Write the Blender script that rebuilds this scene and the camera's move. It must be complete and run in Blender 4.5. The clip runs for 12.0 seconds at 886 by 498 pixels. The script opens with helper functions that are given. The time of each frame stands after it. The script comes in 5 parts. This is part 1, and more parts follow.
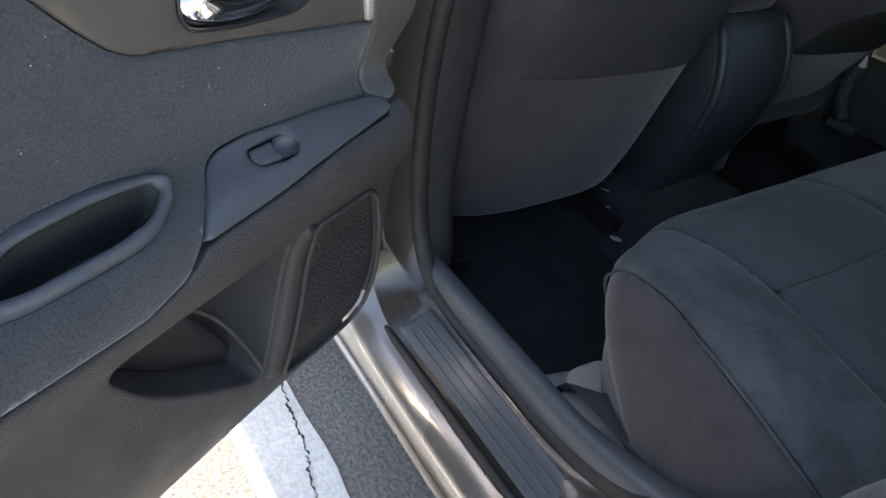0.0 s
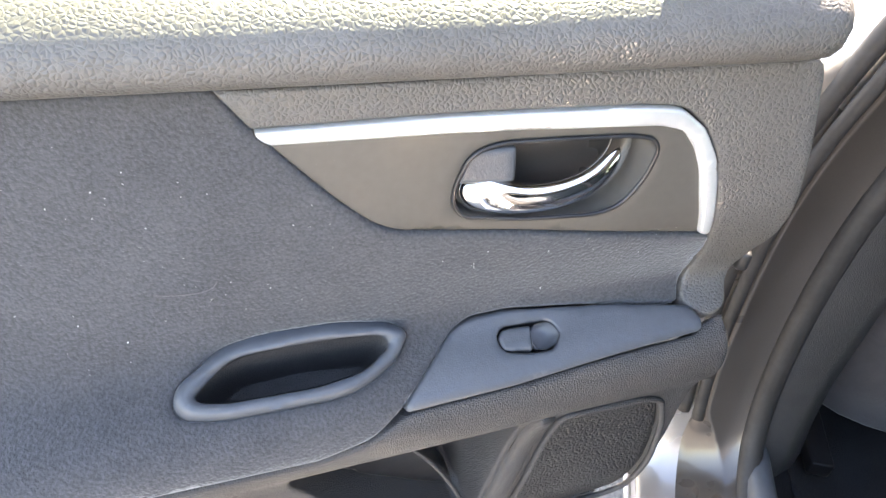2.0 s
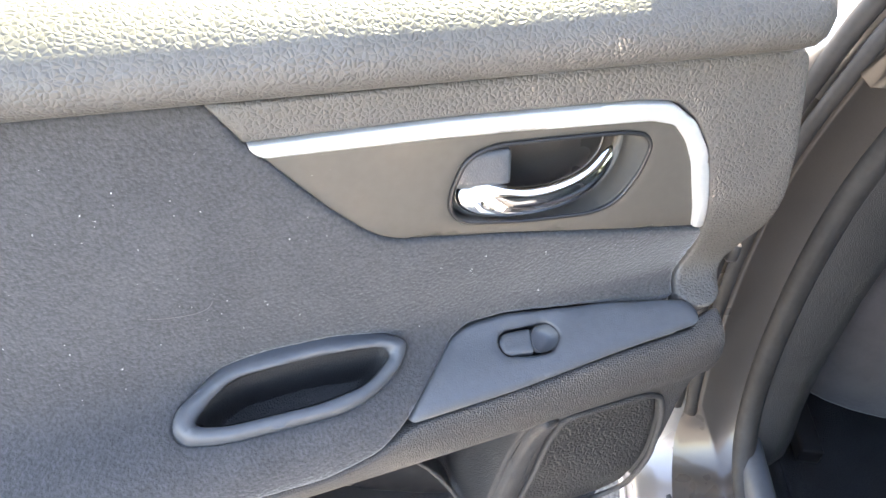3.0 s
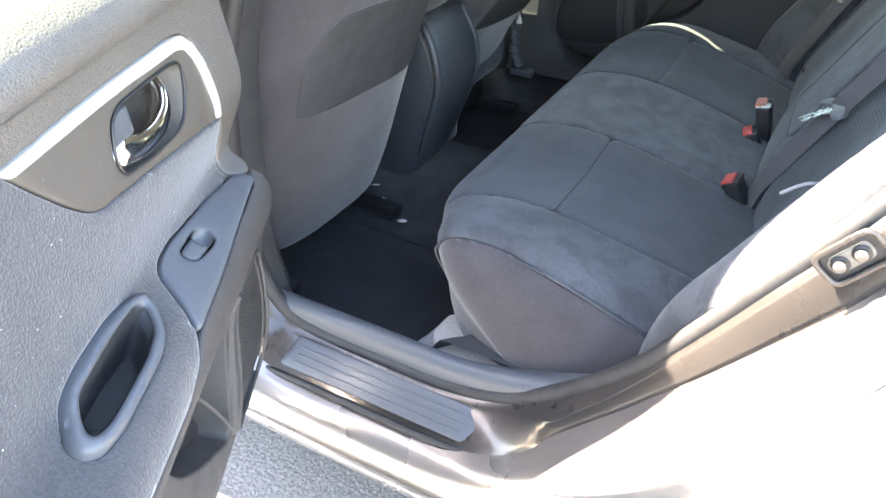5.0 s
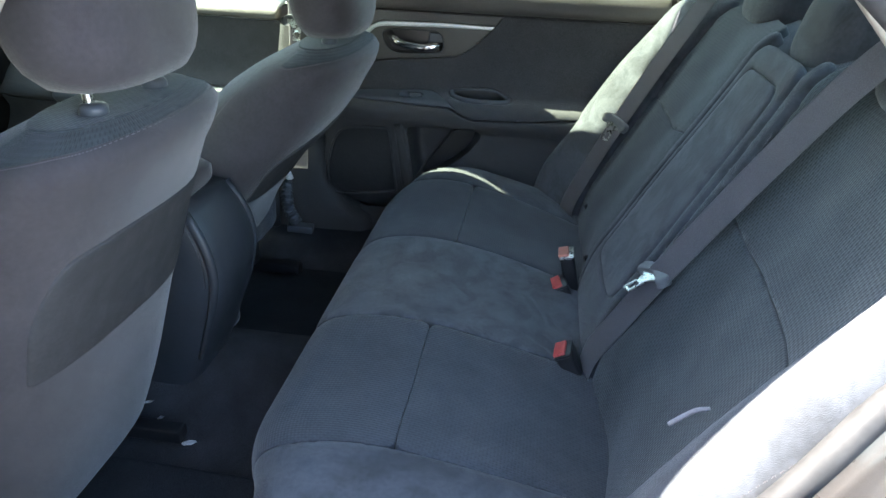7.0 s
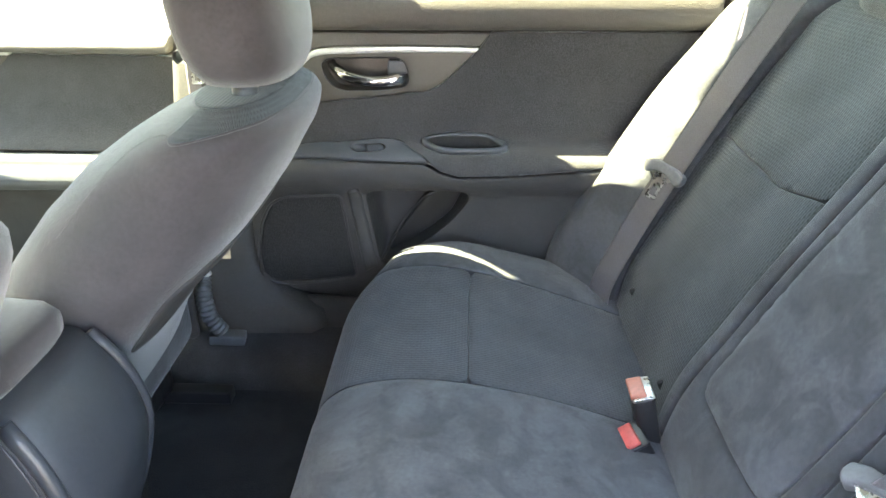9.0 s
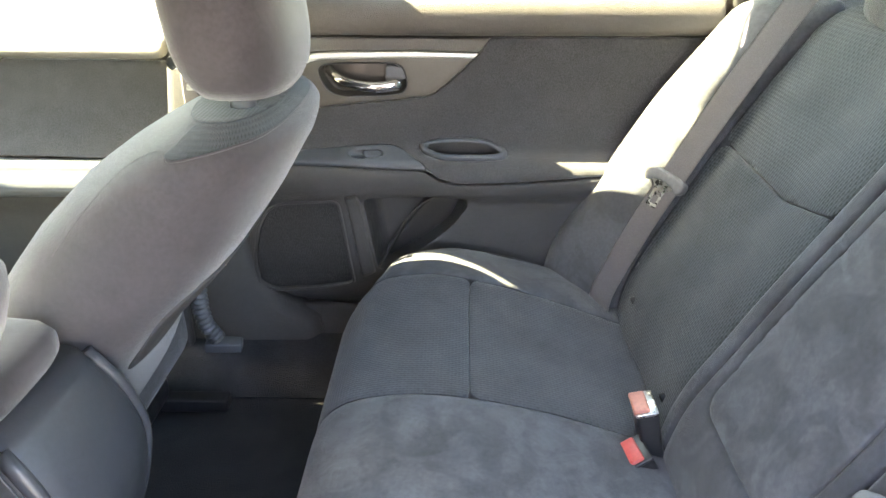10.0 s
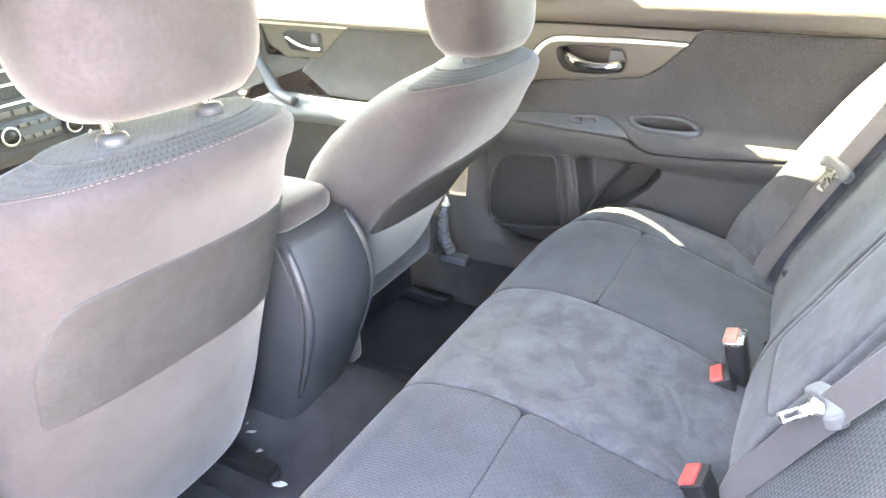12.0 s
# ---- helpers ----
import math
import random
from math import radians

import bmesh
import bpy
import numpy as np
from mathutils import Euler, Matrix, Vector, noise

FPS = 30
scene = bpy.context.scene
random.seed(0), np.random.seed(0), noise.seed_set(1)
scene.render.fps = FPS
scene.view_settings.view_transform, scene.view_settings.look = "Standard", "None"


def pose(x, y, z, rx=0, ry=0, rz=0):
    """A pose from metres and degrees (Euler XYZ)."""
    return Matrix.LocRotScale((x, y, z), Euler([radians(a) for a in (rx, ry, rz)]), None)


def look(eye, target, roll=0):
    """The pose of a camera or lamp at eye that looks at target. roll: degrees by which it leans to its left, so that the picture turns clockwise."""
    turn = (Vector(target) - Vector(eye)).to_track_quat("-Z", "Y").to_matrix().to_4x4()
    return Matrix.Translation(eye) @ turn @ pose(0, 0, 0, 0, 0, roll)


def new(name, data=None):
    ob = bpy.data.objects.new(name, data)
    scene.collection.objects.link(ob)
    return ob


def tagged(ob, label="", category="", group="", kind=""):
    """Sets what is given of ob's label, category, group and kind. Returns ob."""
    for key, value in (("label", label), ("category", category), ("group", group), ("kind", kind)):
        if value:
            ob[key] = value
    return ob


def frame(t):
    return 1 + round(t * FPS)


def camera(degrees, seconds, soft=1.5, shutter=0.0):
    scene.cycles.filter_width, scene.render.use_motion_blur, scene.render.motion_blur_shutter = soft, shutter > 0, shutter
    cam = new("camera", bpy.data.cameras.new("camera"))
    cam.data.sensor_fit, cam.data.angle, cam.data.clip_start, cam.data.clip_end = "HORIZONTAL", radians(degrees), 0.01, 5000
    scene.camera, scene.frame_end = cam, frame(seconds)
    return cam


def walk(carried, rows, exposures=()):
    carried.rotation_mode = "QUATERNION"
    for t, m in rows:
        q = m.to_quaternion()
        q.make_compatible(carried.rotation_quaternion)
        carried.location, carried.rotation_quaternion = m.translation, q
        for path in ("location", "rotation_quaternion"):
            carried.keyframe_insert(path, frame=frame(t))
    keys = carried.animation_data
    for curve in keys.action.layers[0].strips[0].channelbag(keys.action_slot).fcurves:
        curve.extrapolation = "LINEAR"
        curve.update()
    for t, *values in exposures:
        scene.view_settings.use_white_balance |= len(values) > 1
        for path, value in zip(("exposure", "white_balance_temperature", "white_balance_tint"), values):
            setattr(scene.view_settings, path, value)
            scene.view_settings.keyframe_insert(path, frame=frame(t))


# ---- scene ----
import mathutils

cam = camera(64.2, 12.0)
EXPOSURES = [(0.0, 2.1, 7500, 13), (0.4, 3.68, 8000, 14), (0.8, 3.58, 8000, 16), (2.5, 3.53, 8000, 17), (4.5, 4.3, 7700, 14), (5.1, 3.97, 7600, 15), (5.5, 3.24, 7300, 15), (6.2, 2.77, 7000, 17), (7.0, 3.4, 6500, 11), (9.0, 4.93, 8150, 18), (11.0, 5.25, 8600, 25), (12.0, 5.95, 8700, 25)]
PATH = [
    (0, (0.991, -1.244, 1.154), (-0.297, -0.295, -0.046), 8.4),
    (0.5, (0.922, -1.211, 1.197), (-0.584, -0.693, -0.013), 7.4),
    (1, (0.887, -1.163, 1.224), (-0.668, -1.046, -0.029), 6.0),
    (1.5, (0.872, -1.116, 1.243), (-0.641, -1.224, -0.061), 5.7),
    (2, (0.874, -1.082, 1.249), (-0.641, -1.293, -0.039), 4.4),
    (2.5, (0.872, -1.075, 1.248), (-0.643, -1.316, -0.035), 3.6),
    (2.7, (0.873, -1.080, 1.246), (-0.650, -1.322, -0.030), 3.3),
    (4.3, (0.920, -1.311, 1.232), (-0.277, -0.208, 0.069), 2.1),
    (4.5, (0.955, -1.356, 1.237), (-0.123, -0.128, 0.083), 1.2),
    (5, (0.983, -1.461, 1.254), (0.207, -0.016, 0.110), 0.9),
    (5.5, (0.917, -1.498, 1.305), (0.372, 0.129, 0.277), -0.5),
    (6, (0.853, -1.473, 1.331), (0.588, 0.275, 0.394), -0.2),
    (6.5, (0.822, -1.409, 1.33), (0.683, 0.371, 0.429), 1.4),
    (7, (0.826, -1.221, 1.309), (0.59, 0.554, 0.419), 2.2),
    (8.8, (0.689, -0.682, 1.246), (0.583, 1.126, 0.398), -0.6),
    (9, (0.667, -0.661, 1.245), (0.597, 1.139, 0.377), -0.3),
    (9.5, (0.641, -0.63, 1.271), (0.614, 1.158, 0.374), 0.1),
    (10, (0.653, -0.636, 1.269), (0.606, 1.153, 0.377), -0.1),
    (10.5, (0.7, -0.68, 1.284), (0.58, 1.109, 0.398), -0.2),
    (11, (0.783, -0.755, 1.278), (0.287, 0.958, 0.374), -0.6),
    (11.5, (0.87, -0.836, 1.274), (0.121, 0.781, 0.366), -0.8),
    (12, (0.963, -0.934, 1.284), (0.095, 0.645, 0.416), -1.4),
]
walk(cam, [(t, look(eye, target, roll)) for t, eye, target, roll in PATH], EXPOSURES)

# ---- world, sun and exposure ----
TO_SUN = Vector((-0.95, 0.115, 1.0)).normalized()
world = bpy.data.worlds.new("world")
scene.world = world
world.use_nodes = True
wn = world.node_tree
sky = wn.nodes.new("ShaderNodeTexSky")
sky.sky_type, sky.sun_disc = "NISHITA", False
sky.sun_elevation = math.asin(TO_SUN.z)
sky.sun_rotation = math.atan2(TO_SUN.x, TO_SUN.y)
wn.links.new(sky.outputs["Color"], wn.nodes["Background"].inputs["Color"])
wn.nodes["Background"].inputs["Strength"].default_value = 0.15
sun = new("sun", bpy.data.lights.new("sun", "SUN"))
sun.data.energy, sun.data.angle, sun.data.color = 4.8, radians(0.55), (1.0, 0.95, 0.87)
sun.matrix_world = look(TO_SUN * 30, (0, 0, 0))


# ---- materials ----
def material(name, base, rough=0.6, metal=0.0, coat=0.0, sheen=0.0, spots=0.25, spot_size=9.0, grain=0.0, grain_size=500.0,
             grain_kind="NOISE", fine=0.10, fine_size=160.0, rough_var=0.1, nap=0.0, crease=0.0):
    """A surface with colour variation at two scales and a fine relief."""
    m = bpy.data.materials.new(name)
    m.use_nodes = True
    t = m.node_tree
    p = t.nodes["Principled BSDF"]
    p.inputs["Metallic"].default_value = metal
    p.inputs["Coat Weight"].default_value = coat
    p.inputs["Coat Roughness"].default_value = 0.08
    p.inputs["Sheen Weight"].default_value = sheen
    p.inputs["Sheen Roughness"].default_value = 0.45
    co = t.nodes.new("ShaderNodeTexCoord")

    def noise_of(scale, detail=4.0):
        n = t.nodes.new("ShaderNodeTexNoise")
        n.inputs["Scale"].default_value, n.inputs["Detail"].default_value = scale, detail
        t.links.new(co.outputs["Object"], n.inputs["Vector"])
        return n.outputs["Fac"]

    def ranged(fac, low, high):
        r = t.nodes.new("ShaderNodeMapRange")
        r.inputs["From Min"].default_value, r.inputs["From Max"].default_value = 0.3, 0.7
        r.inputs["To Min"].default_value, r.inputs["To Max"].default_value = low, high
        t.links.new(fac, r.inputs["Value"])
        return r.outputs["Result"]

    a = ranged(noise_of(spot_size, 5.0), 1 - spots, 1 + spots)
    if nap:
        # brushed nap: irregular darker and lighter strokes
        n = t.nodes.new("ShaderNodeTexNoise")
        n.inputs["Scale"].default_value, n.inputs["Detail"].default_value, n.inputs["Distortion"].default_value = 11.0, 3.0, 1.6
        t.links.new(co.outputs["Object"], n.inputs["Vector"])
        r = t.nodes.new("ShaderNodeMapRange")
        r.interpolation_type = "SMOOTHSTEP"
        r.inputs["From Min"].default_value, r.inputs["From Max"].default_value = 0.40, 0.58
        r.inputs["To Min"].default_value, r.inputs["To Max"].default_value = 1 - nap, 1 + 0.6 * nap
        t.links.new(n.outputs["Fac"], r.inputs["Value"])
        both = t.nodes.new("ShaderNodeMath")
        both.operation = "MULTIPLY"
        t.links.new(a, both.inputs[0])
        t.links.new(r.outputs["Result"], both.inputs[1])
        a = both.outputs[0]
    b = ranged(noise_of(fine_size, 2.0), 1 - fine, 1 + fine)
    mul = t.nodes.new("ShaderNodeMath")
    mul.operation = "MULTIPLY"
    t.links.new(a, mul.inputs[0])
    t.links.new(b, mul.inputs[1])
    col = t.nodes.new("ShaderNodeVectorMath")
    col.operation = "SCALE"
    col.inputs[0].default_value = base
    t.links.new(mul.outputs[0], col.inputs["Scale"])
    t.links.new(col.outputs["Vector"], p.inputs["Base Color"])
    t.links.new(ranged(noise_of(spot_size * 2.3, 3.0), max(0.03, rough - rough_var), min(1.0, rough + rough_var)), p.inputs["Roughness"])
    if grain:
        bump = t.nodes.new("ShaderNodeBump")
        bump.inputs["Strength"].default_value = 1.0
        bump.inputs["Distance"].default_value = grain
        if grain_kind == "NOISE":
            h = noise_of(grain_size, 3.0)
        else:
            v = t.nodes.new("ShaderNodeTexVoronoi")
            v.feature = "DISTANCE_TO_EDGE" if grain_kind == "LEATHER" else "F1"
            v.inputs["Scale"].default_value = grain_size
            wob = t.nodes.new("ShaderNodeVectorMath")
            wob.operation = "ADD"
            nn = t.nodes.new("ShaderNodeTexNoise")
            nn.inputs["Scale"].default_value = grain_size * 0.4
            t.links.new(co.outputs["Object"], nn.inputs["Vector"])
            sc = t.nodes.new("ShaderNodeVectorMath")
            sc.operation = "SCALE"
            sc.inputs["Scale"].default_value = (0.8 if grain_kind == "LEATHER" else 0.0) / grain_size
            t.links.new(nn.outputs["Color"], sc.inputs[0])
            t.links.new(co.outputs["Object"], wob.inputs[0])
            t.links.new(sc.outputs["Vector"], wob.inputs[1])
            t.links.new(wob.outputs["Vector"], v.inputs["Vector"])
            mr = t.nodes.new("ShaderNodeMapRange")
            mr.inputs["From Max"].default_value = 0.35 if grain_kind == "LEATHER" else 0.6
            t.links.new(v.outputs["Distance"], mr.inputs["Value"])
            h = mr.outputs["Result"]
            if crease:
                # paler along the creases of the grain
                cr = t.nodes.new("ShaderNodeMapRange")
                cr.inputs["From Min"].default_value, cr.inputs["From Max"].default_value = 0.01, 0.09
                cr.inputs["To Min"].default_value, cr.inputs["To Max"].default_value = 1 + crease, 1.0
                t.links.new(v.outputs["Distance"], cr.inputs["Value"])
                worn = t.nodes.new("ShaderNodeMath")
                worn.operation = "MULTIPLY"
                t.links.new(mul.outputs[0], worn.inputs[0])
                t.links.new(cr.outputs["Result"], worn.inputs[1])
                t.links.new(worn.outputs[0], col.inputs["Scale"])
        t.links.new(h, bump.inputs["Height"])
        t.links.new(bump.outputs["Normal"], p.inputs["Normal"])
    return m


def knit_material(name, base, depth=0.4):
    """Seat cloth with staggered rows of small holes."""
    m = material(name, base, rough=0.9, sheen=0.20, spots=0.15, spot_size=11)
    t = m.node_tree
    p = t.nodes["Principled BSDF"]
    co = next(n for n in t.nodes if n.type == "TEX_COORD")
    sep = t.nodes.new("ShaderNodeSeparateXYZ")
    t.links.new(co.outputs["UV"], sep.inputs[0])

    def op(kind, a, b=0.0):
        n = t.nodes.new("ShaderNodeMath")
        n.operation = kind
        for k, v in enumerate((a, b)):
            if isinstance(v, (int, float)):
                n.inputs[k].default_value = v
            else:
                t.links.new(v, n.inputs[k])
        return n.outputs[0]

    step = 2 * math.pi / 0.0074
    sx = op("SINE", op("MULTIPLY", op("ADD", sep.outputs["X"], sep.outputs["Y"]), step * 0.7))
    sy = op("SINE", op("MULTIPLY", op("SUBTRACT", sep.outputs["X"], sep.outputs["Y"]), step * 0.7))
    hole = op("MULTIPLY", op("GREATER_THAN", sx, 0.15), op("GREATER_THAN", sy, 0.15))
    dark = op("SUBTRACT", 1.0, op("MULTIPLY", hole, depth))
    old = p.inputs["Base Color"].links[0].from_socket
    sc = t.nodes.new("ShaderNodeVectorMath")
    sc.operation = "SCALE"
    t.links.new(old, sc.inputs[0])
    t.links.new(dark, sc.inputs["Scale"])
    t.links.new(sc.outputs["Vector"], p.inputs["Base Color"])
    bump = t.nodes.new("ShaderNodeBump")
    bump.inputs["Distance"].default_value = 0.0003
    t.links.new(op("MULTIPLY", sx, sy), bump.inputs["Height"])
    t.links.new(bump.outputs["Normal"], p.inputs["Normal"])
    return m


def glass_material(name, tint):
    m = bpy.data.materials.new(name)
    m.use_nodes = True
    t = m.node_tree
    t.nodes.clear()
    out = t.nodes.new("ShaderNodeOutputMaterial")
    mix = t.nodes.new("ShaderNodeMixShader")
    clear = t.nodes.new("ShaderNodeBsdfTransparent")
    clear.inputs["Color"].default_value = (*tint, 1)
    gloss = t.nodes.new("ShaderNodeBsdfGlossy")
    gloss.inputs["Roughness"].default_value = 0.01
    fres = t.nodes.new("ShaderNodeFresnel")
    fres.inputs["IOR"].default_value = 1.5
    t.links.new(fres.outputs[0], mix.inputs[0])
    t.links.new(clear.outputs[0], mix.inputs[1])
    t.links.new(gloss.outputs[0], mix.inputs[2])
    t.links.new(mix.outputs[0], out.inputs["Surface"])
    return m


SUEDE = material("charcoal_suede", (0.061, 0.066, 0.075), rough=0.90, sheen=0.22, spots=0.25, spot_size=9, nap=0.20, grain=0.0006, grain_size=900, fine=0.12)
# Same suede as SUEDE, with warm bounce light and shade put into its colour.
SUEDE_WARM = material("bounce_tinted_suede", (0.055, 0.049, 0.053), rough=0.90, sheen=0.34, spots=0.20, spot_size=8, grain=0.0005, grain_size=900)
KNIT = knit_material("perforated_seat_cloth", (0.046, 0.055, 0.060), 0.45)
# Paler than SUEDE from wear and, in its colour, light from the open door.
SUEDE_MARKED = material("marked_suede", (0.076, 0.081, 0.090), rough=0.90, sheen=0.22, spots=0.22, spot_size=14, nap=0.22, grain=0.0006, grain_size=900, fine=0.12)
# Paler cloth with fainter holes, for the cushion inserts.
KNIT_FAINT = knit_material("faint_hole_seat_cloth", (0.060, 0.065, 0.074), 0.18)
GRIP_GREY = material("grey_belt_plastic", (0.15, 0.155, 0.16), rough=0.45, spots=0.08)
DOOR_CLOTH = material("door_cloth", (0.060, 0.060, 0.063), rough=0.92, sheen=0.5, spots=0.10, spot_size=14, grain=0.0012, grain_size=420, fine=0.28, fine_size=420)
VINYL = material("grained_vinyl", (0.114, 0.106, 0.097), rough=0.44, spots=0.10, spot_size=6, crease=0.22, grain=0.00045, grain_size=300, grain_kind="LEATHER", fine=0.05)
PLASTIC = material("grained_plastic", (0.058, 0.057, 0.058), rough=0.45, spots=0.10, spot_size=8, grain=0.0005, grain_size=480, grain_kind="LEATHER", fine=0.06)
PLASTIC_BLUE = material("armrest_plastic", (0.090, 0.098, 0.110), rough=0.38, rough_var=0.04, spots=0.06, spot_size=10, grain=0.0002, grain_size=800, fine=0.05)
PLASTIC_SLATE = material("slate_console_plastic", (0.046, 0.051, 0.060), rough=0.40, rough_var=0.05, spots=0.08, spot_size=10, grain=0.0002, grain_size=800, fine=0.05)
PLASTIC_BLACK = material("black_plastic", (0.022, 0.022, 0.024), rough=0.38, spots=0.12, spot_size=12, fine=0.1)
GRILLE_MESH = material("speaker_mesh", (0.030, 0.030, 0.031), rough=0.5, spots=0.06, grain=0.0016, grain_size=330, grain_kind="DOTS", fine=0.3, fine_size=500)
BEZEL = material("bronze_bezel", (0.105, 0.096, 0.084), rough=0.50, metal=0.2, spots=0.05, spot_size=5, fine=0.04)
SILVER = material("satin_silver", (0.78, 0.78, 0.76), rough=0.38, metal=0.55, spots=0.03, fine=0.02)
CHROME = material("chrome", (0.85, 0.86, 0.87), rough=0.05, metal=1.0, spots=0.03, fine=0.01, rough_var=0.03)
PAINT = material("bronze_grey_paint", (0.35, 0.32, 0.295), rough=0.28, rough_var=0.03, metal=0.65, coat=1.0, spots=0.02, spot_size=4, fine=0.03, fine_size=900)
# The body paint again, darkened: shade is put into this colour.
SHADED_PAINT = material("shaded_body_paint", (0.075, 0.066, 0.060), rough=0.30, rough_var=0.05, metal=0.45, coat=0.6, spots=0.10, spot_size=7, fine=0.05, fine_size=700)
RUBBER = material("black_rubber", (0.030, 0.030, 0.031), rough=0.55, spots=0.15, spot_size=20)
RUBBER_GREY = material("weathered_door_seal", (0.036, 0.035, 0.035), rough=0.6, spots=0.2, spot_size=20)
CARPET = material("black_carpet", (0.050, 0.051, 0.056), rough=0.98, spots=0.25, spot_size=16, grain=0.003, grain_size=500, fine=0.4, fine_size=600)
MAT_CARPET = material("floor_mat_pile", (0.034, 0.036, 0.041), rough=0.98, spots=0.2, spot_size=12, grain=0.003, grain_size=420, fine=0.4, fine_size=500)
PALE_TRIM = material("pale_grey_trim", (0.48, 0.45, 0.40), rough=0.7, spots=0.04, spot_size=6, grain=0.0003, grain_size=700)
HEADLINER = material("beige_headliner", (0.50, 0.47, 0.43), rough=0.95, spots=0.04, grain=0.0006, grain_size=600)
UNDERSEAT = material("pale_underseat_felt", (0.42, 0.44, 0.46), rough=0.9, spots=0.1, spot_size=15, grain=0.0008, grain_size=500)
WEBBING = material("seat_belt_webbing", (0.205, 0.195, 0.21), rough=0.6, sheen=0.3, spots=0.06, grain=0.0005, grain_size=700, fine=0.15, fine_size=700)
RED = material("red_release_button", (0.58, 0.085, 0.075), rough=0.35, spots=0.06, spot_size=30)
ORANGE = material("faded_red_button", (0.56, 0.21, 0.15), rough=0.4, spots=0.06, spot_size=30)
STEEL = material("worn_steel", (0.55, 0.54, 0.52), rough=0.3, metal=1.0, spots=0.12, spot_size=60)
# White for lint and the label; also for painted sunlight on carpet and sleeve.
SUN_AND_LINT_WHITE = material("sun_and_lint_white", (0.8, 0.79, 0.76), rough=0.8, spots=0.1, spot_size=80)
THREAD = material("pale_stitching", (0.17, 0.16, 0.165), rough=0.9, spots=0.1, spot_size=80)
POCKET_MESH = material("dark_elastic_cloth", (0.050, 0.050, 0.053), rough=0.85, spots=0.12, spot_size=12, grain=0.0005, grain_size=800)
GLASS = glass_material("tinted_window_glass", (0.67, 0.79, 0.63))
ASPHALT = material("sun_bleached_asphalt", (0.205, 0.195, 0.18), rough=0.92, spots=0.18, spot_size=1.3, grain=0.006, grain_size=130, fine=0.35, fine_size=110)
CRACK = material("dark_crack", (0.04, 0.037, 0.034), rough=0.95, spots=0.3, spot_size=60)
ROAD_PAINT = material("white_road_paint", (0.78, 0.77, 0.72), rough=0.75, spots=0.10, spot_size=7, grain=0.002, grain_size=150, fine=0.12, fine_size=90)


# ---- building tools ----
BASE = {}


def thing(name, label, category, base=(0, 0, 0), group="", kind=""):
    ob = new(name)
    ob.empty_display_size = 0.05
    ob.location = base
    BASE[ob.name] = Vector(base)
    return tagged(ob, label, category, group, kind)


def part(name, bm, mat, parent, label="", smooth=True):
    """One mesh object under a thing or a part; the bmesh holds world places."""
    base = BASE[parent.name]
    bmesh.ops.translate(bm, verts=bm.verts, vec=-base)
    me = bpy.data.meshes.new(name)
    bm.to_mesh(me)
    bm.free()
    me.materials.append(mat)
    for f in me.polygons:
        f.use_smooth = smooth
    ob = new(name, me)
    ob.parent = parent
    BASE[ob.name] = base
    if label:
        ob["label"] = label
    return ob


def sharp(ob, degrees=35):
    ob.data.set_sharp_from_angle(angle=radians(degrees))
    return ob


def lone(name, bm, mat, label, category, kind="", group="", smooth=True):
    """A top-level thing of one mesh, with its origin at its base."""
    zs = [v.co.z for v in bm.verts]
    c = sum((v.co for v in bm.verts), Vector()) / len(zs)
    base = Vector((c.x, c.y, min(zs)))
    bmesh.ops.translate(bm, verts=bm.verts, vec=-base)
    me = bpy.data.meshes.new(name)
    bm.to_mesh(me)
    bm.free()
    me.materials.append(mat)
    for f in me.polygons:
        f.use_smooth = smooth
    ob = new(name, me)
    ob.location = base
    return tagged(ob, label, category, group, kind)


def fillet(pts, r=0.01, n=5):
    """A closed outline with its corners rounded; a third number in a point is that corner's own radius."""
    out, k = [], len(pts)
    for i, p in enumerate(pts):
        rad = p[2] if len(p) > 2 else r
        p, a, b = (np.array(q[:2], float) for q in (p, pts[i - 1], pts[(i + 1) % k]))
        la, lb = np.linalg.norm(a - p), np.linalg.norm(b - p)
        t = min(rad, 0.49 * la, 0.49 * lb)
        if t < 1e-4:
            out.append(p)
            continue
        s, e = p + (a - p) / la * t, p + (b - p) / lb * t
        for j in range(n + 1):
            w = j / n
            out.append((1 - w) ** 2 * s + 2 * w * (1 - w) * p + w * w * e)
    return out


def spaced(loop, step):
    out = []
    for i, p in enumerate(loop):
        q = loop[(i + 1) % len(loop)]
        n = max(1, int(math.ceil(np.linalg.norm(np.array(q) - p) / step)))
        out += [np.array(p) + (np.array(q) - p) * j / n for j in range(n)]
    return np.array([p for i, p in enumerate(out) if np.linalg.norm(p - out[i - 1]) > 1e-5])


def inside(pts, loop):
    x, y = pts[:, 0:1], pts[:, 1:2]
    a, b = loop, np.roll(loop, -1, 0)
    cross = (a[:, 1] > y) != (b[:, 1] > y)
    with np.errstate(divide="ignore", invalid="ignore"):
        xs = (b[:, 0] - a[:, 0]) * (y - a[:, 1]) / (b[:, 1] - a[:, 1]) + a[:, 0]
    return (np.sum(cross & (x < xs), 1) % 2) == 1


def gap_to(pts, loop):
    a, b = loop, np.roll(loop, -1, 0)
    d = b - a
    best = np.full(len(pts), 1e9)
    for i in range(len(a)):
        w = pts - a[i]
        t = np.clip(w @ d[i] / max(1e-12, d[i] @ d[i]), 0, 1)
        best = np.minimum(best, np.linalg.norm(w - t[:, None] * d[i], axis=1))
    return best


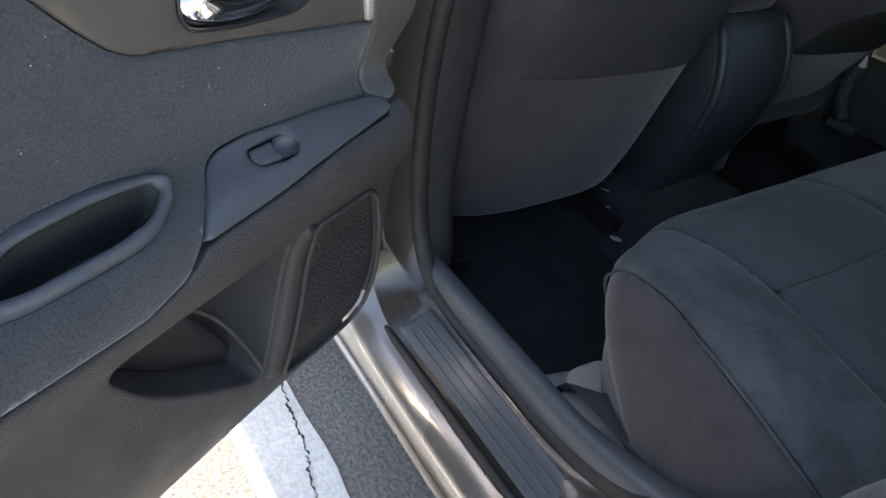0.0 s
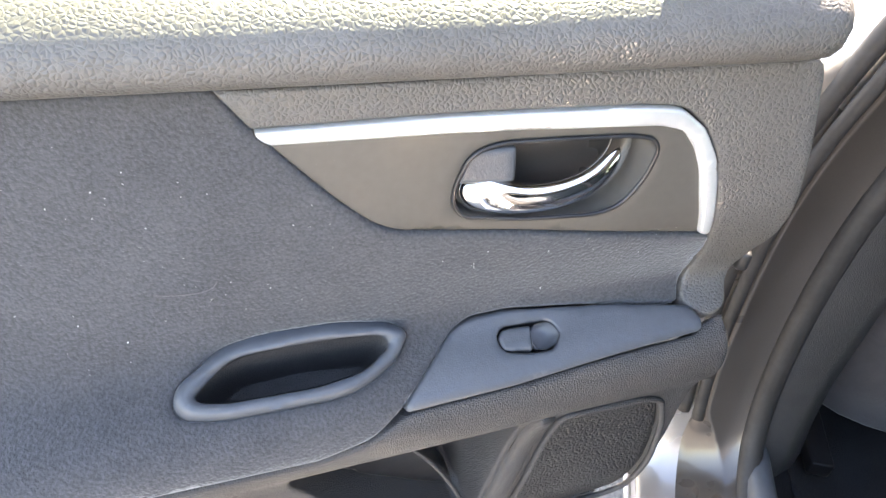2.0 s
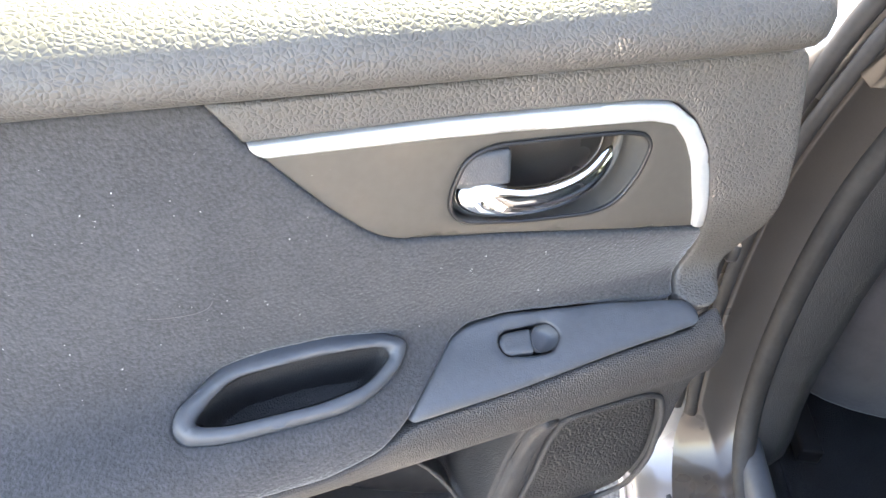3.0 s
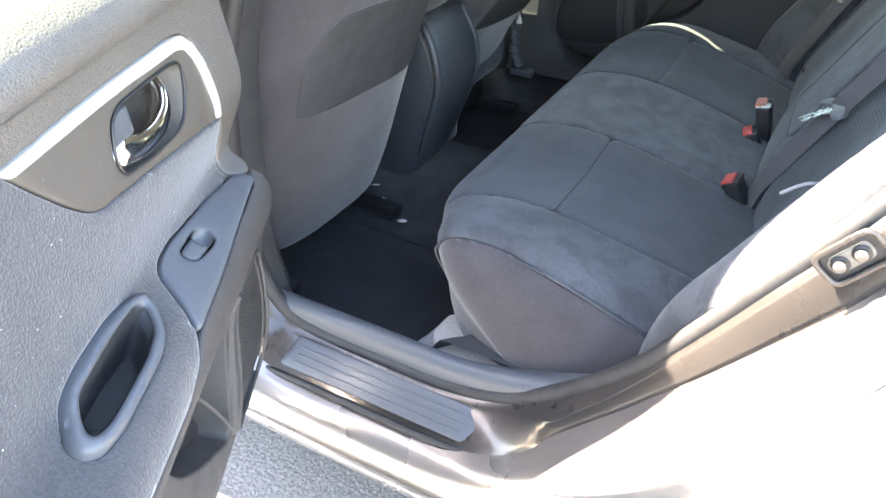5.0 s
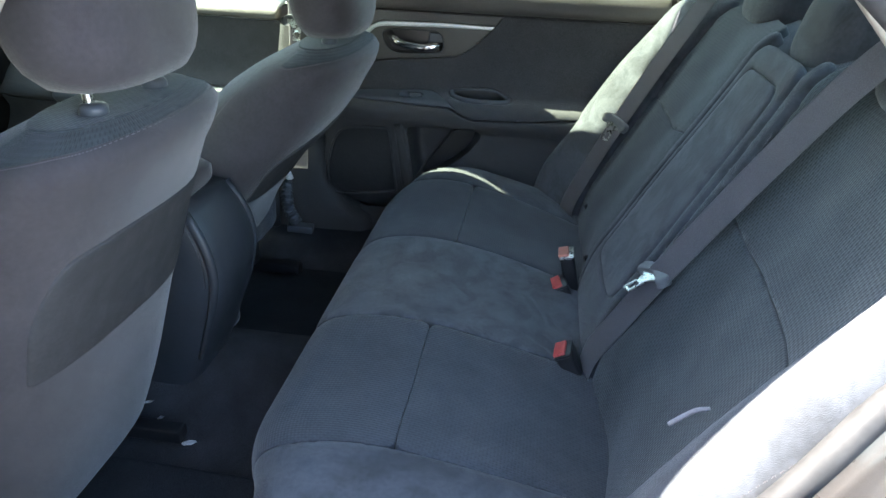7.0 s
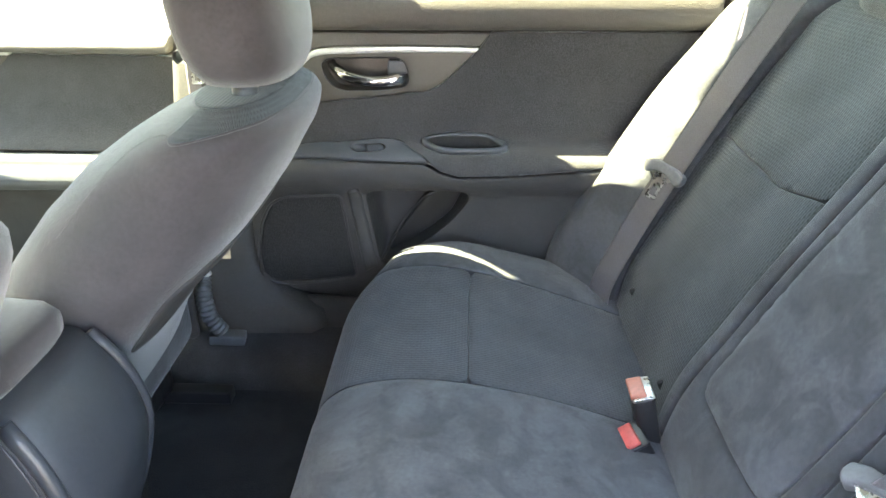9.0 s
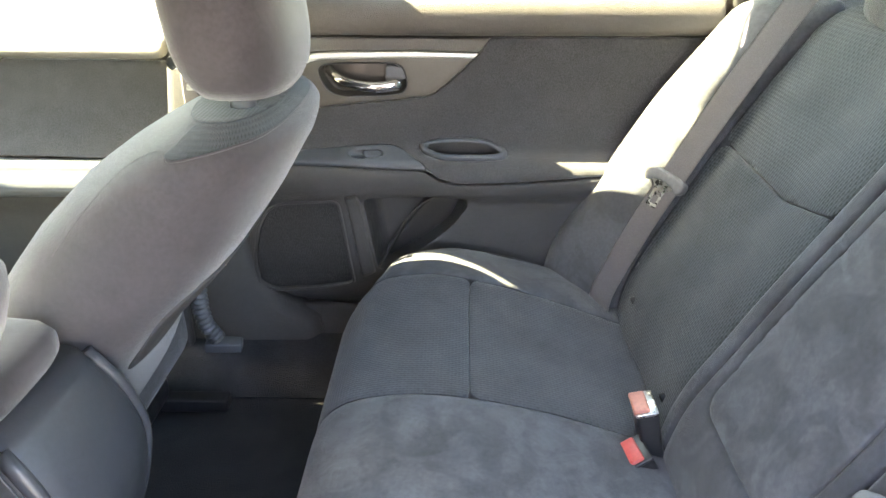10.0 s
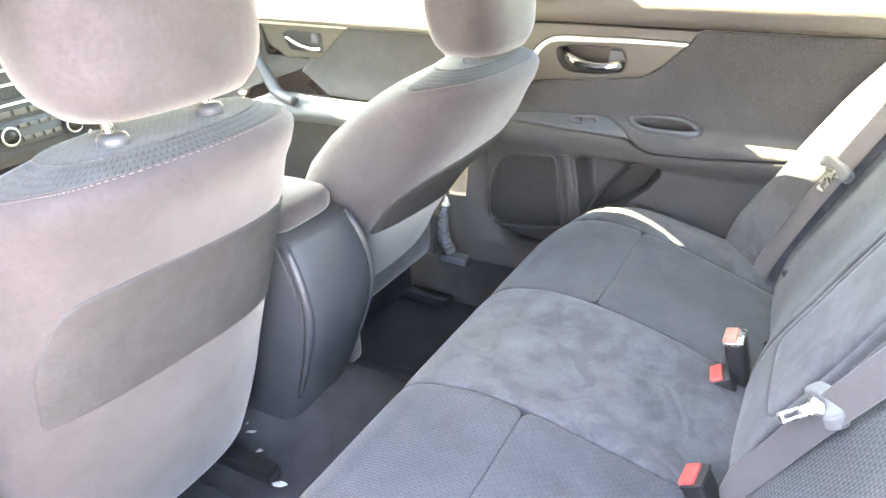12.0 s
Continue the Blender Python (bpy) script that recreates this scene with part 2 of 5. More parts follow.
def patch(outline, place, res=0.015, edge=0.003, back=0.01, lift=0.0, holes=(), puff=0.0, puff_width=0.05):
    """A panel cut to an outline on a surface: place(a, b, h) gives the world point h above it. Its edges are rounded over by edge and
    turn back by back; puff swells its middle. Holes are outlines too."""
    loops = [spaced(outline, res)] + [spaced(h, res) for h in holes]
    pts = [l for l in loops]
    lo, hi = loops[0].min(0), loops[0].max(0)
    rings = []
    if edge > 0:
        for k, l in enumerate(loops):
            d = np.roll(l, -1, 0) - np.roll(l, 1, 0)
            nrm = np.stack([-d[:, 1], d[:, 0]], 1) / np.maximum(1e-9, np.linalg.norm(d, axis=1))[:, None]
            area = np.sum(l[:, 0] * np.roll(l[:, 1], -1) - np.roll(l[:, 0], -1) * l[:, 1])
            nrm *= (1 if area > 0 else -1) * (1 if k == 0 else -1)
            for w in (0.3, 1.0):
                q = l + nrm * edge * w
                ok = np.ones(len(q), bool)
                for m in loops:
                    ok &= gap_to(q, m) > edge * w * 0.93
                rings.append(q[ok])
    xs = np.arange(lo[0], hi[0], res)
    ys = np.arange(lo[1], hi[1], res * 0.87)
    g = np.array([(x + (res / 2 if j % 2 else 0), y) for j, y in enumerate(ys) for x in xs]).reshape(-1, 2)
    ok = inside(g, loops[0])
    for m in loops[1:]:
        ok &= ~inside(g, m)
    g = g[ok]
    for m in loops:
        if len(g):
            g = g[gap_to(g, m) > max(edge * 1.25, res * 0.35)]
    verts = np.concatenate(pts + rings + [g])
    edges, s = [], 0
    for l in loops:
        edges += [(s + i, s + (i + 1) % len(l)) for i in range(len(l))]
        s += len(l)
    vv, _, ff, *_ = mathutils.geometry.delaunay_2d_cdt([Vector(v) for v in verts], edges, [], 0, 1e-6)
    flat = np.array([tuple(v) for v in vv])
    tri = np.array([f for f in ff if len(f) == 3])
    mid = flat[tri].mean(1)
    ok = inside(mid, loops[0])
    for m in loops[1:]:
        ok &= ~inside(mid, m)
    tri = tri[ok]
    gap = np.full(len(flat), 1e9)
    for m in loops:
        gap = np.minimum(gap, gap_to(flat, m))
    h = np.full(len(flat), lift)
    if edge > 0:
        t = np.clip(1 - gap / edge, 0, 1)
        h -= edge * (1 - np.sqrt(np.maximum(0, 1 - t * t)))
    if puff:
        t = np.clip(gap / puff_width, 0, 1)
        h += puff * np.sqrt(t * (2 - t))
    bm = bmesh.new()
    uv = bm.loops.layers.uv.new("UVMap")
    used = sorted(set(tri.ravel().tolist()))
    vs = {i: bm.verts.new(place(flat[i][0], flat[i][1], h[i])) for i in used}
    count = {}
    for f in tri:
        f = [int(i) for i in f]
        face = bm.faces.new([vs[i] for i in f])
        for lp, i in zip(face.loops, f):
            lp[uv].uv = flat[i]
        for i in range(3):
            e = (f[i], f[(i + 1) % 3])
            count[e] = 1
    if back > 0:
        low = {}
        for a, b in list(count):
            if (b, a) not in count:
                for i in (a, b):
                    if i not in low:
                        low[i] = bm.verts.new(place(flat[i][0], flat[i][1], h[i] - back))
                bm.faces.new([vs[b], vs[a], low[a], low[b]])
    return bm


def loft(rings, caps=True):
    """A skin over closed rings of equally many points."""
    bm = bmesh.new()
    rows = [[bm.verts.new(p) for p in r] for r in rings]
    k = len(rows[0])
    for a, b in zip(rows, rows[1:]):
        for i in range(k):
            bm.faces.new([a[i], a[(i + 1) % k], b[(i + 1) % k], b[i]])
    if caps:
        bm.faces.new(rows[0][::-1])
        bm.faces.new(rows[-1])
    bmesh.ops.recalc_face_normals(bm, faces=bm.faces)
    return bm


def sheet(rows):
    """An open skin over rows of points."""
    bm = bmesh.new()
    vs = [[bm.verts.new(p) for p in r] for r in rows]
    for a, b in zip(vs, vs[1:]):
        for i in range(len(a) - 1):
            bm.faces.new([a[i], a[i + 1], b[i + 1], b[i]])
    bmesh.ops.recalc_face_normals(bm, faces=bm.faces)
    return bm


def thick(bm, t):
    bmesh.ops.solidify(bm, geom=list(bm.faces), thickness=t)
    return bm


def curve_points(pts, n=8, closed=False):
    """A smooth line through points."""
    pts = [Vector(p) for p in pts]
    k, out = len(pts), []
    for i in range(k if closed else k - 1):
        if closed:
            p0, p1, p2, p3 = (pts[(i + j) % k] for j in (-1, 0, 1, 2))
        else:
            p0, p1, p2, p3 = (pts[min(k - 1, max(0, i + j))] for j in (-1, 0, 1, 2))
        for j in range(n):
            t = j / n
            out.append(0.5 * (2 * p1 + (p2 - p0) * t + (2 * p0 - 5 * p1 + 4 * p2 - p3) * t * t + (3 * p1 - p0 - 3 * p2 + p3) * t ** 3))
    if not closed:
        out.append(pts[-1])
    return out


def sweep(path, profile, up=(0, 0, 1), closed=False, caps=True, scale=None):
    """A profile of (side, up) pairs carried along a path."""
    k, rings = len(path), []
    for i, p in enumerate(path):
        p = Vector(p)
        d = (Vector(path[(i + 1) % k if closed else min(k - 1, i + 1)]) - Vector(path[i - 1 if closed else max(0, i - 1)])).normalized()
        side = d.cross(Vector(up)).normalized()
        top = side.cross(d).normalized()
        f = scale[i] if scale else 1.0
        rings.append([p + side * a * f + top * b * f for a, b in profile])
    if closed:
        rings.append(rings[0])
    bm = loft(rings, caps and not closed)
    if closed:
        bmesh.ops.remove_doubles(bm, verts=bm.verts, dist=1e-6)
    return bm


def circle(r, n=10, ry=None):
    return [(r * math.cos(2 * math.pi * i / n), (ry or r) * math.sin(2 * math.pi * i / n)) for i in range(n)]


def block(center, size, bevel=0.004, turn=None, segments=3):
    bm = bmesh.new()
    bmesh.ops.create_cube(bm, size=1)
    bmesh.ops.scale(bm, verts=bm.verts, vec=size)
    if bevel:
        bmesh.ops.bevel(bm, geom=bm.edges[:], offset=bevel, segments=segments, affect="EDGES", profile=0.5)
    m = Matrix.Translation(center) @ (turn.to_4x4() if turn else Matrix())
    bmesh.ops.transform(bm, verts=bm.verts, matrix=m)
    return bm


def merged(*bms):
    out = bmesh.new()
    for b in bms:
        me = bpy.data.meshes.new("tmp")
        b.to_mesh(me)
        b.free()
        out.from_mesh(me)
        bpy.data.meshes.remove(me)
    return out


def table(pairs):
    """A smooth function through pairs, flat past the ends."""
    xs, ys = np.array([p[0] for p in pairs], float), np.array([p[1] for p in pairs], float)
    m = np.gradient(ys, xs)

    def f(x):
        if x <= xs[0]:
            return float(ys[0])
        if x >= xs[-1]:
            return float(ys[-1])
        i = int(np.searchsorted(xs, x) - 1)
        w = xs[i + 1] - xs[i]
        t = (x - xs[i]) / w
        return float((2 * t ** 3 - 3 * t * t + 1) * ys[i] + (t ** 3 - 2 * t * t + t) * w * m[i] + (3 * t * t - 2 * t ** 3) * ys[i + 1] + (t ** 3 - t * t) * w * m[i + 1])
    return f


# ---- ground ----
def ground_sheet():
    bm = bmesh.new()
    rows = [-300, -60, -20, -8, -4, -2, 0, 2, 4, 8, 20, 60, 300]
    vs = [[bm.verts.new((x, y, 0)) for x in rows] for y in rows]
    for a, b in zip(vs, vs[1:]):
        for i in range(len(a) - 1):
            bm.faces.new([a[i], a[i + 1], b[i + 1], b[i]])
    return bm


lone("ground", ground_sheet(), ASPHALT, "grey sun-bleached asphalt of a car park", "asphalt", kind="structure")


def parking_line(name, a, b, width, seed):
    """A worn painted strip with a ragged rim."""
    rng = random.Random(seed)
    a, b = Vector(a), Vector(b)
    d = (b - a).normalized()
    side = Vector((-d.y, d.x, 0))
    n = 90
    bm = bmesh.new()
    rows = []
    for i in range(n + 1):
        p = a + (b - a) * i / n
        w0, w1 = (width / 2 + rng.uniform(-0.004, 0.003) for _ in range(2))
        rows.append((bm.verts.new(p - side * w0 + Vector((0, 0, 0.004))), bm.verts.new(p + side * w1 + Vector((0, 0, 0.004)))))
    for p, q in zip(rows, rows[1:]):
        bm.faces.new([p[0], q[0], q[1], p[1]])
    return lone(name, bm, ROAD_PAINT, "white painted parking line on the asphalt, cracked and worn", "parking line", kind="structure")


line = parking_line("parking_line", (-2.2, -0.955, 0), (3.2, -0.955, 0), 0.15, 3)


def paint_crack(points, seed):
    """A jagged hairline where the paint has split open."""
    rng = random.Random(seed)
    bm = bmesh.new()
    rows = []
    for p in curve_points(points, 14):
        w = rng.uniform(0.0006, 0.0032)
        q = p + Vector((rng.uniform(-0.003, 0.003), rng.uniform(-0.004, 0.004), 0.0062))
        rows.append((bm.verts.new(q - Vector((0, w, 0))), bm.verts.new(q + Vector((0, w, 0)))))
    for a, b in zip(rows, rows[1:]):
        bm.faces.new([a[0], b[0], b[1], a[1]])
    return lone("pavement_crack", bm, CRACK, "thin dark crack through the white parking line", "crack", kind="structure")


paint_crack([(0.02, -0.895, 0), (0.10, -0.906, 0), (0.19, -0.912, 0), (0.26, -0.930, 0), (0.36, -0.940, 0), (0.52, -0.931, 0)], 8)

# ---- car body ----
SEAL = [(0.318, 1.22), (0.282, 1.05), (0.238, 0.86), (0.225, 0.66), (0.235, 0.52), (0.275, 0.445), (0.35, 0.420), (0.50, 0.415), (0.62, 0.420), (0.72, 0.448),
        (0.81, 0.515), (0.88, 0.590), (0.93, 0.662), (1.00, 0.777), (1.06, 0.874), (1.105, 0.954), (1.136, 1.005), (1.150, 1.045), (1.148, 1.085), (1.130, 1.150), (1.085, 1.235),
        (0.95, 1.330), (0.75, 1.375), (0.54, 1.380), (0.395, 1.345)]
side_lean = table([(0.30, 0.0), (0.98, 0.0), (1.05, 0.012), (1.15, 0.055), (1.40, 0.200)])
skin_y = table([(0.18, 0.80), (0.24, 0.845), (0.34, 0.858), (0.42, 0.880), (0.52, 0.908), (0.62, 0.920), (0.72, 0.912), (0.82, 0.890), (0.92, 0.862), (0.99, 0.836), (1.02, 0.812), (1.20, 0.715), (1.38, 0.592), (1.43, 0.520)])

car = thing("car", "bronze-grey four-door sedan parked with one rear door wide open", "car", (0.3, 0, 0))


def seal_loop(sign, out=0.0, y=0.735, n=6):
    """The rear door opening's rim, grown outward by out, at the depth y."""
    pts = curve_points([(x, 0, z) for x, z in SEAL], n, closed=True)
    k = len(pts)
    res = []
    for i, p in enumerate(pts):
        d = (pts[(i + 1) % k] - pts[i - 1]).normalized()
        nrm = Vector((-d.z, 0, d.x))
        o = out(p) if callable(out) else out
        q = p - nrm * o
        yy = y(q) if callable(y) else y
        res.append(Vector((q.x, sign * (yy - side_lean(q.z)), q.z)))
    return res


def low_part(p):
    return max(0.0, min(1.0, (0.50 - p.z) / 0.07)) if p.x < 0.80 else 0.0


def outward(p):
    rear = max(0.0, min(1.0, (p.x - 0.83) / 0.2))
    high = max(0.0, min(1.0, (p.z - 1.02) / 0.08))
    return 0.028 + 0.028 * low_part(p) + 0.033 * rear * (1.0 - high)


def jamb(sign, rim):
    """The stepped metal round the opening: its inner flat, or the rim out to the skin."""
    def skin(q):
        return skin_y(q.z) + side_lean(q.z)
    def jy(q, d=0.0):
        return 0.797 + d - 0.040 * max(0.0, min(1.0, (q.x - 0.80) / 0.12))
    rings = [seal_loop(sign, 0.0, 0.735), seal_loop(sign, lambda p: 0.06 * outward(p) + 0.004, 0.745),
             seal_loop(sign, lambda p: 0.16 * outward(p) + 0.003, lambda q: jy(q, -0.007) - 0.034 * low_part(q)),
             seal_loop(sign, lambda p: 0.25 * outward(p), lambda q: jy(q) - 0.034 * low_part(q)),
             seal_loop(sign, lambda p: 0.85 * outward(p), lambda q: jy(q) + 0.008 * low_part(q)),
             seal_loop(sign, lambda p: 0.95 * outward(p), lambda q: jy(q, 0.004) + 0.012 * low_part(q)),
             seal_loop(sign, lambda p: outward(p) + 0.002, lambda q: max(0.81, skin(q) - 0.035)), seal_loop(sign, lambda p: outward(p) + 0.008, lambda q: skin(q) - 0.008),
             seal_loop(sign, lambda p: outward(p) + 0.018, lambda q: skin(q))]
    rings = rings[5:] if rim else rings[:6]
    k = len(rings[0])
    bm = bmesh.new()
    vs = [[bm.verts.new(p) for p in r] for r in rings]
    for a, b in zip(vs, vs[1:]):
        for i in range(k):
            bm.faces.new([a[i], a[(i + 1) % k], b[(i + 1) % k], b[i]])
    bmesh.ops.recalc_face_normals(bm, faces=bm.faces)
    return bm


def side_place(sign):
    def f(x, z, h):
        y = skin_y(z)
        d = math.hypot(x - 1.36, z - 0.34)
        y += 0.014 * math.exp(-((d - 0.40) / 0.022) ** 2) - 0.006 * math.exp(-((d - 0.47) / 0.05) ** 2)
        return Vector((x, sign * (y + h), z))
    return f


def wheel_cut(x, r=0.365):
    return [(x + r * math.cos(a), 0.34 + r * math.sin(a)) for a in np.linspace(math.pi * 1.09, -math.pi * 0.09, 40)]


QUARTER = [(0.20, 0.245), (0.98, 0.245, 0.001)] + [(x, z) for x, z in wheel_cut(1.36) if z > 0.25] + [(1.75, 0.26), (2.05, 0.30), (2.22, 0.60), (2.22, 0.95), (2.05, 1.045), (1.60, 1.065),
           (1.30, 1.30), (1.05, 1.405), (0.30, 1.43), (0.20, 1.40), (0.16, 1.20), (0.145, 1.0), (0.145, 0.40)]
for sign, name in ((-1, "quarter_panel"), (1, "quarter_panel")):
    hole = [(p.x, p.z) for p in seal_loop(sign, lambda p: outward(p) + 0.018, 0.8)]
    part(name, patch(fillet(QUARTER, 0.03), side_place(sign), 0.03, 0.004, 0.02, holes=[[np.array(h) for h in hole]]), PAINT, car, "bronze-grey metallic rear side panel")
    part("door_jamb", jamb(sign, False), SHADED_PAINT, car, "door jamb round the rear opening, body paint with shade in its colour")
    part("opening_rim", jamb(sign, True), PAINT, car, "bronze-grey rim of the rear opening")
    # rubber seal round the opening
    path = seal_loop(sign, 0.004, 0.730, 6)
    part("door_seal", sweep(path, circle(0.013, 10, 0.015), up=(0, 1, 0), closed=True), RUBBER_GREY, car, "weathered grey rubber door seal")
    # black weather strips down the centre pillar's edge
    for out, depth, r in ((0.45, 0.803, 0.008), (1.15, 0.818, 0.010)):
        strip = [p for p in seal_loop(sign, lambda p: out * outward(p), depth) if p.x < 0.34 and 0.47 < p.z < 1.30]
        strip.sort(key=lambda p: p.z)
        part("pillar_weather_strip", sweep(strip, circle(r, 10), up=(0, 1, 0)), RUBBER_GREY, car, "weathered rubber strip")
    part("front_door_skin", patch(fillet([(0.14, 0.26), (0.14, 1.0), (0.15, 1.03), (-0.95, 0.99), (-1.02, 0.6), (-0.95, 0.26)], 0.03), side_place(sign), 0.04, 0.004, 0.02), PAINT, car)
    part("front_wing", patch(fillet([(-0.96, 0.26), (-1.03, 0.6), (-0.96, 0.99), (-1.9, 0.90), (-2.35, 0.72), (-2.40, 0.35), (-1.83, 0.28)] + [(x, z) for x, z in wheel_cut(-1.42)][::-1], 0.03), side_place(sign), 0.04, 0.004, 0.02), PAINT, car)

def side_trim(sign):
    """The raised weather strip under the kick plate along the rocker."""
    path = [(x, sign * (0.817 - 1.1 * max(0.0, x - 0.60) ** 2), 0.3715 + 0.25 * max(0.0, x - 0.62) ** 2) for x in np.linspace(0.22, 0.80, 40)]
    return sweep(path, [(-0.006, -0.004), (0.006, -0.004), (0.005, 0.003), (0.0, 0.005), (-0.005, 0.003)])


part("rocker_weather_strip", side_trim(-1), RUBBER_GREY, car, "thin rubber strip along the rocker")
rock = [(x, -(skin_y(0.29) + 0.004), 0.285) for x in np.linspace(0.0, 0.97, 20)]
part("rocker_crease", sweep(rock, [(-0.004, -0.006), (0.004, -0.006), (0.004, 0.006), (-0.004, 0.006)]), PAINT, car)

# kick plate with ribs
kick = thing("kick_plate", "dark ribbed plastic scuff plate on the rear door sill", "scuff plate", (0.5, -0.78, 0.38))
KA, KB = (-0.752, 0.408), (-0.806, 0.374)


def kick_place(x, w, h):
    y = KA[0] + (KB[0] - KA[0]) * w / 0.062
    z = KA[1] + (KB[1] - KA[1]) * w / 0.062
    return Vector((x, y - 0.53 * h, z + 0.85 * h))


part("plate", patch(fillet([(0.325, 0.002), (0.700, 0.004), (0.668, 0.058), (0.312, 0.058)], 0.008), kick_place, 0.012, 0.002, 0.012, lift=0.012), PLASTIC_BLUE, kick)
for i in range(3):
    w = 0.018 + 0.013 * i
    part("rib", patch(fillet([(0.34, w), (0.672 - 0.006 * i, w), (0.672 - 0.006 * i, w + 0.0035), (0.34, w + 0.0035)], 0.0015), kick_place, 0.02, 0.001, 0.003, lift=0.014), PLASTIC_BLUE, kick)

# inner sill trim, both sides; sky light is put into the near one's paler colour
for sign in (-1, 1):
    sill = thing("sill_trim", "dark plastic inner sill trim beside the rear footwell", "sill trim", (0.4, sign * 0.70, 0.28))
    stations = []
    for x in np.linspace(-0.05, 0.90, 46):
        lift = max(0.0, (x - 0.60)) ** 1.6 * 0.55 + max(0.0, 0.24 - x) ** 2 * 2.2
        yo = 0.738
        yi = 0.702 - max(0.0, x - 0.62) * 0.10
        prof = [(yo, 0.415), (yo, 0.445), (yo - 0.006, 0.456), (yo - 0.016, 0.460), (yo - 0.026, 0.459), (yi + 0.006, 0.455), (yi + 0.002, 0.447), (yi, 0.400), (yi, 0.36), (yi, 0.27), (yo, 0.27)]
        stations.append([Vector((x, sign * y, z + (lift if z > 0.3 else 0))) for y, z in prof])
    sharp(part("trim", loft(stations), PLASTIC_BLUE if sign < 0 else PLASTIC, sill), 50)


# ---- rear doors ----
H0, DU, DV, DN = Vector((0.3219, -0.8846, -0.0036)), Vector((0.5063, -0.8595, 0.0698)), Vector((-0.0354, 0.0602, 0.9976)), Vector((0.8616, 0.5075, 0.0))
PROFILE = [(0.4, -0.03), (0.45, -0.005), (0.49, 0.022), (0.55, 0.04), (0.62, 0.048), (0.7, 0.054), (0.725, 0.06), (0.742, 0.07), (0.76, 0.0755), (0.785, 0.075), (0.796, 0.069), (0.804, 0.056), (0.811, 0.036), (0.818, 0.021), (0.828, 0.012), (0.845, 0.008), (0.88, 0.005), (0.93, 0.003), (1.0, 0.0), (1.04, 0.0)]
prof_w = [0.0]
for p, q in zip(PROFILE, PROFILE[1:]):
    prof_w.append(prof_w[-1] + math.dist(p, q))
prof_w = [1.04 - prof_w[-1] + w for w in prof_w]
panel_v, panel_n = table(list(zip(prof_w, [p[0] for p in PROFILE]))), table(list(zip(prof_w, [p[1] for p in PROFILE])))
PAD = [(1.030, -0.004), (1.034, 0.012), (1.045, 0.024), (1.065, 0.029), (1.088, 0.024), (1.108, 0.008), (1.122, -0.018), (1.128, -0.050)]
pad_s = [0.0]
for p, q in zip(PAD, PAD[1:]):
    pad_s.append(pad_s[-1] + math.dist(p, q))
pad_v, pad_n = table(list(zip(pad_s, [p[0] for p in PAD]))), table(list(zip(pad_s, [p[1] for p in PAD])))


def frame_left(u, v, n):
    """The open door: level along its length, leaning in towards the hinge above the armrest."""
    k = (0.5 - u) / 0.4
    lean = max(0.0, min(1.0, (v - 0.78) / 0.14))
    v -= min(0.038, 0.38 * max(0.0, v - 1.03))
    return H0 + DU * (u + 0.016 + 0.26 * max(0.0, 0.31 - u) - 0.010 * lean * max(0.0, min(1.0, (u - 0.38) / 0.10))) + DV * (v + 0.030 * k) + DN * (n + k * (0.014 + 0.040 * lean * lean * (3 - 2 * lean)))


def frame_right(u, v, n):
    return Vector((u + 0.198, 0.712 - n, v + 0.008))


V_SEAM = [(0.507, 1.026), (0.488, 1.001), (0.4610, 0.9740), (0.4310, 0.9460), (0.4054, 0.9262), (0.3871, 0.9177, 0.015)]
SILVER_TOP = [(0.488, 1.000), (0.359, 1.003), (0.206, 1.001), (0.1730, 0.9980), (0.1460, 0.9830), (0.1250, 0.9600), (0.1140, 0.9379), (0.0948, 0.8885)]
SILVER_IN = [(0.4800, 0.9905), (0.3570, 0.9910), (0.1910, 0.9870), (0.1660, 0.9820), (0.1490, 0.9680), (0.1360, 0.9500), (0.1270, 0.9299), (0.1070, 0.8896)]
CUP = [(0.3510, 0.9349), (0.3520, 0.9490), (0.3440, 0.9740), (0.3270, 0.9810), (0.2700, 0.9810), (0.2130, 0.9800), (0.1920, 0.9770), (0.1830, 0.9690), (0.1870, 0.9480), (0.2033, 0.9252), (0.2271, 0.9187), (0.3006, 0.9198), (0.3420, 0.9252)]
ARM = [(0.3878, 0.7576), (0.3579, 0.7878), (0.3340, 0.8132), (0.3191, 0.8193), (0.2838, 0.8205), (0.1748, 0.8094), (0.0853, 0.7949), (0.0772, 0.7797), (0.0816, 0.7699), (0.1872, 0.7666), (0.2948, 0.7607)]
POCKET = [(0.5466, 0.7949), (0.5409, 0.8082), (0.5100, 0.8323), (0.4811, 0.8378), (0.4263, 0.8378), (0.3854, 0.8294), (0.3731, 0.8193), (0.3813, 0.7996), (0.4090, 0.7820), (0.4325, 0.7763), (0.5140, 0.7775), (0.5400, 0.7831)]
POCKET_IN = [(0.5343, 0.7925), (0.5027, 0.8229), (0.4435, 0.8266), (0.3938, 0.8205), (0.3895, 0.8082), (0.4130, 0.7902), (0.4477, 0.7855), (0.5130, 0.7866)]
SPEAKER = [(0.2120, 0.6755), (0.2000, 0.6817), (0.1000, 0.6745), (0.0700, 0.6591), (0.0480, 0.6189), (0.0300, 0.5486), (0.0300, 0.4771), (0.0600, 0.4614), (0.1500, 0.4687), (0.2320, 0.4854)]
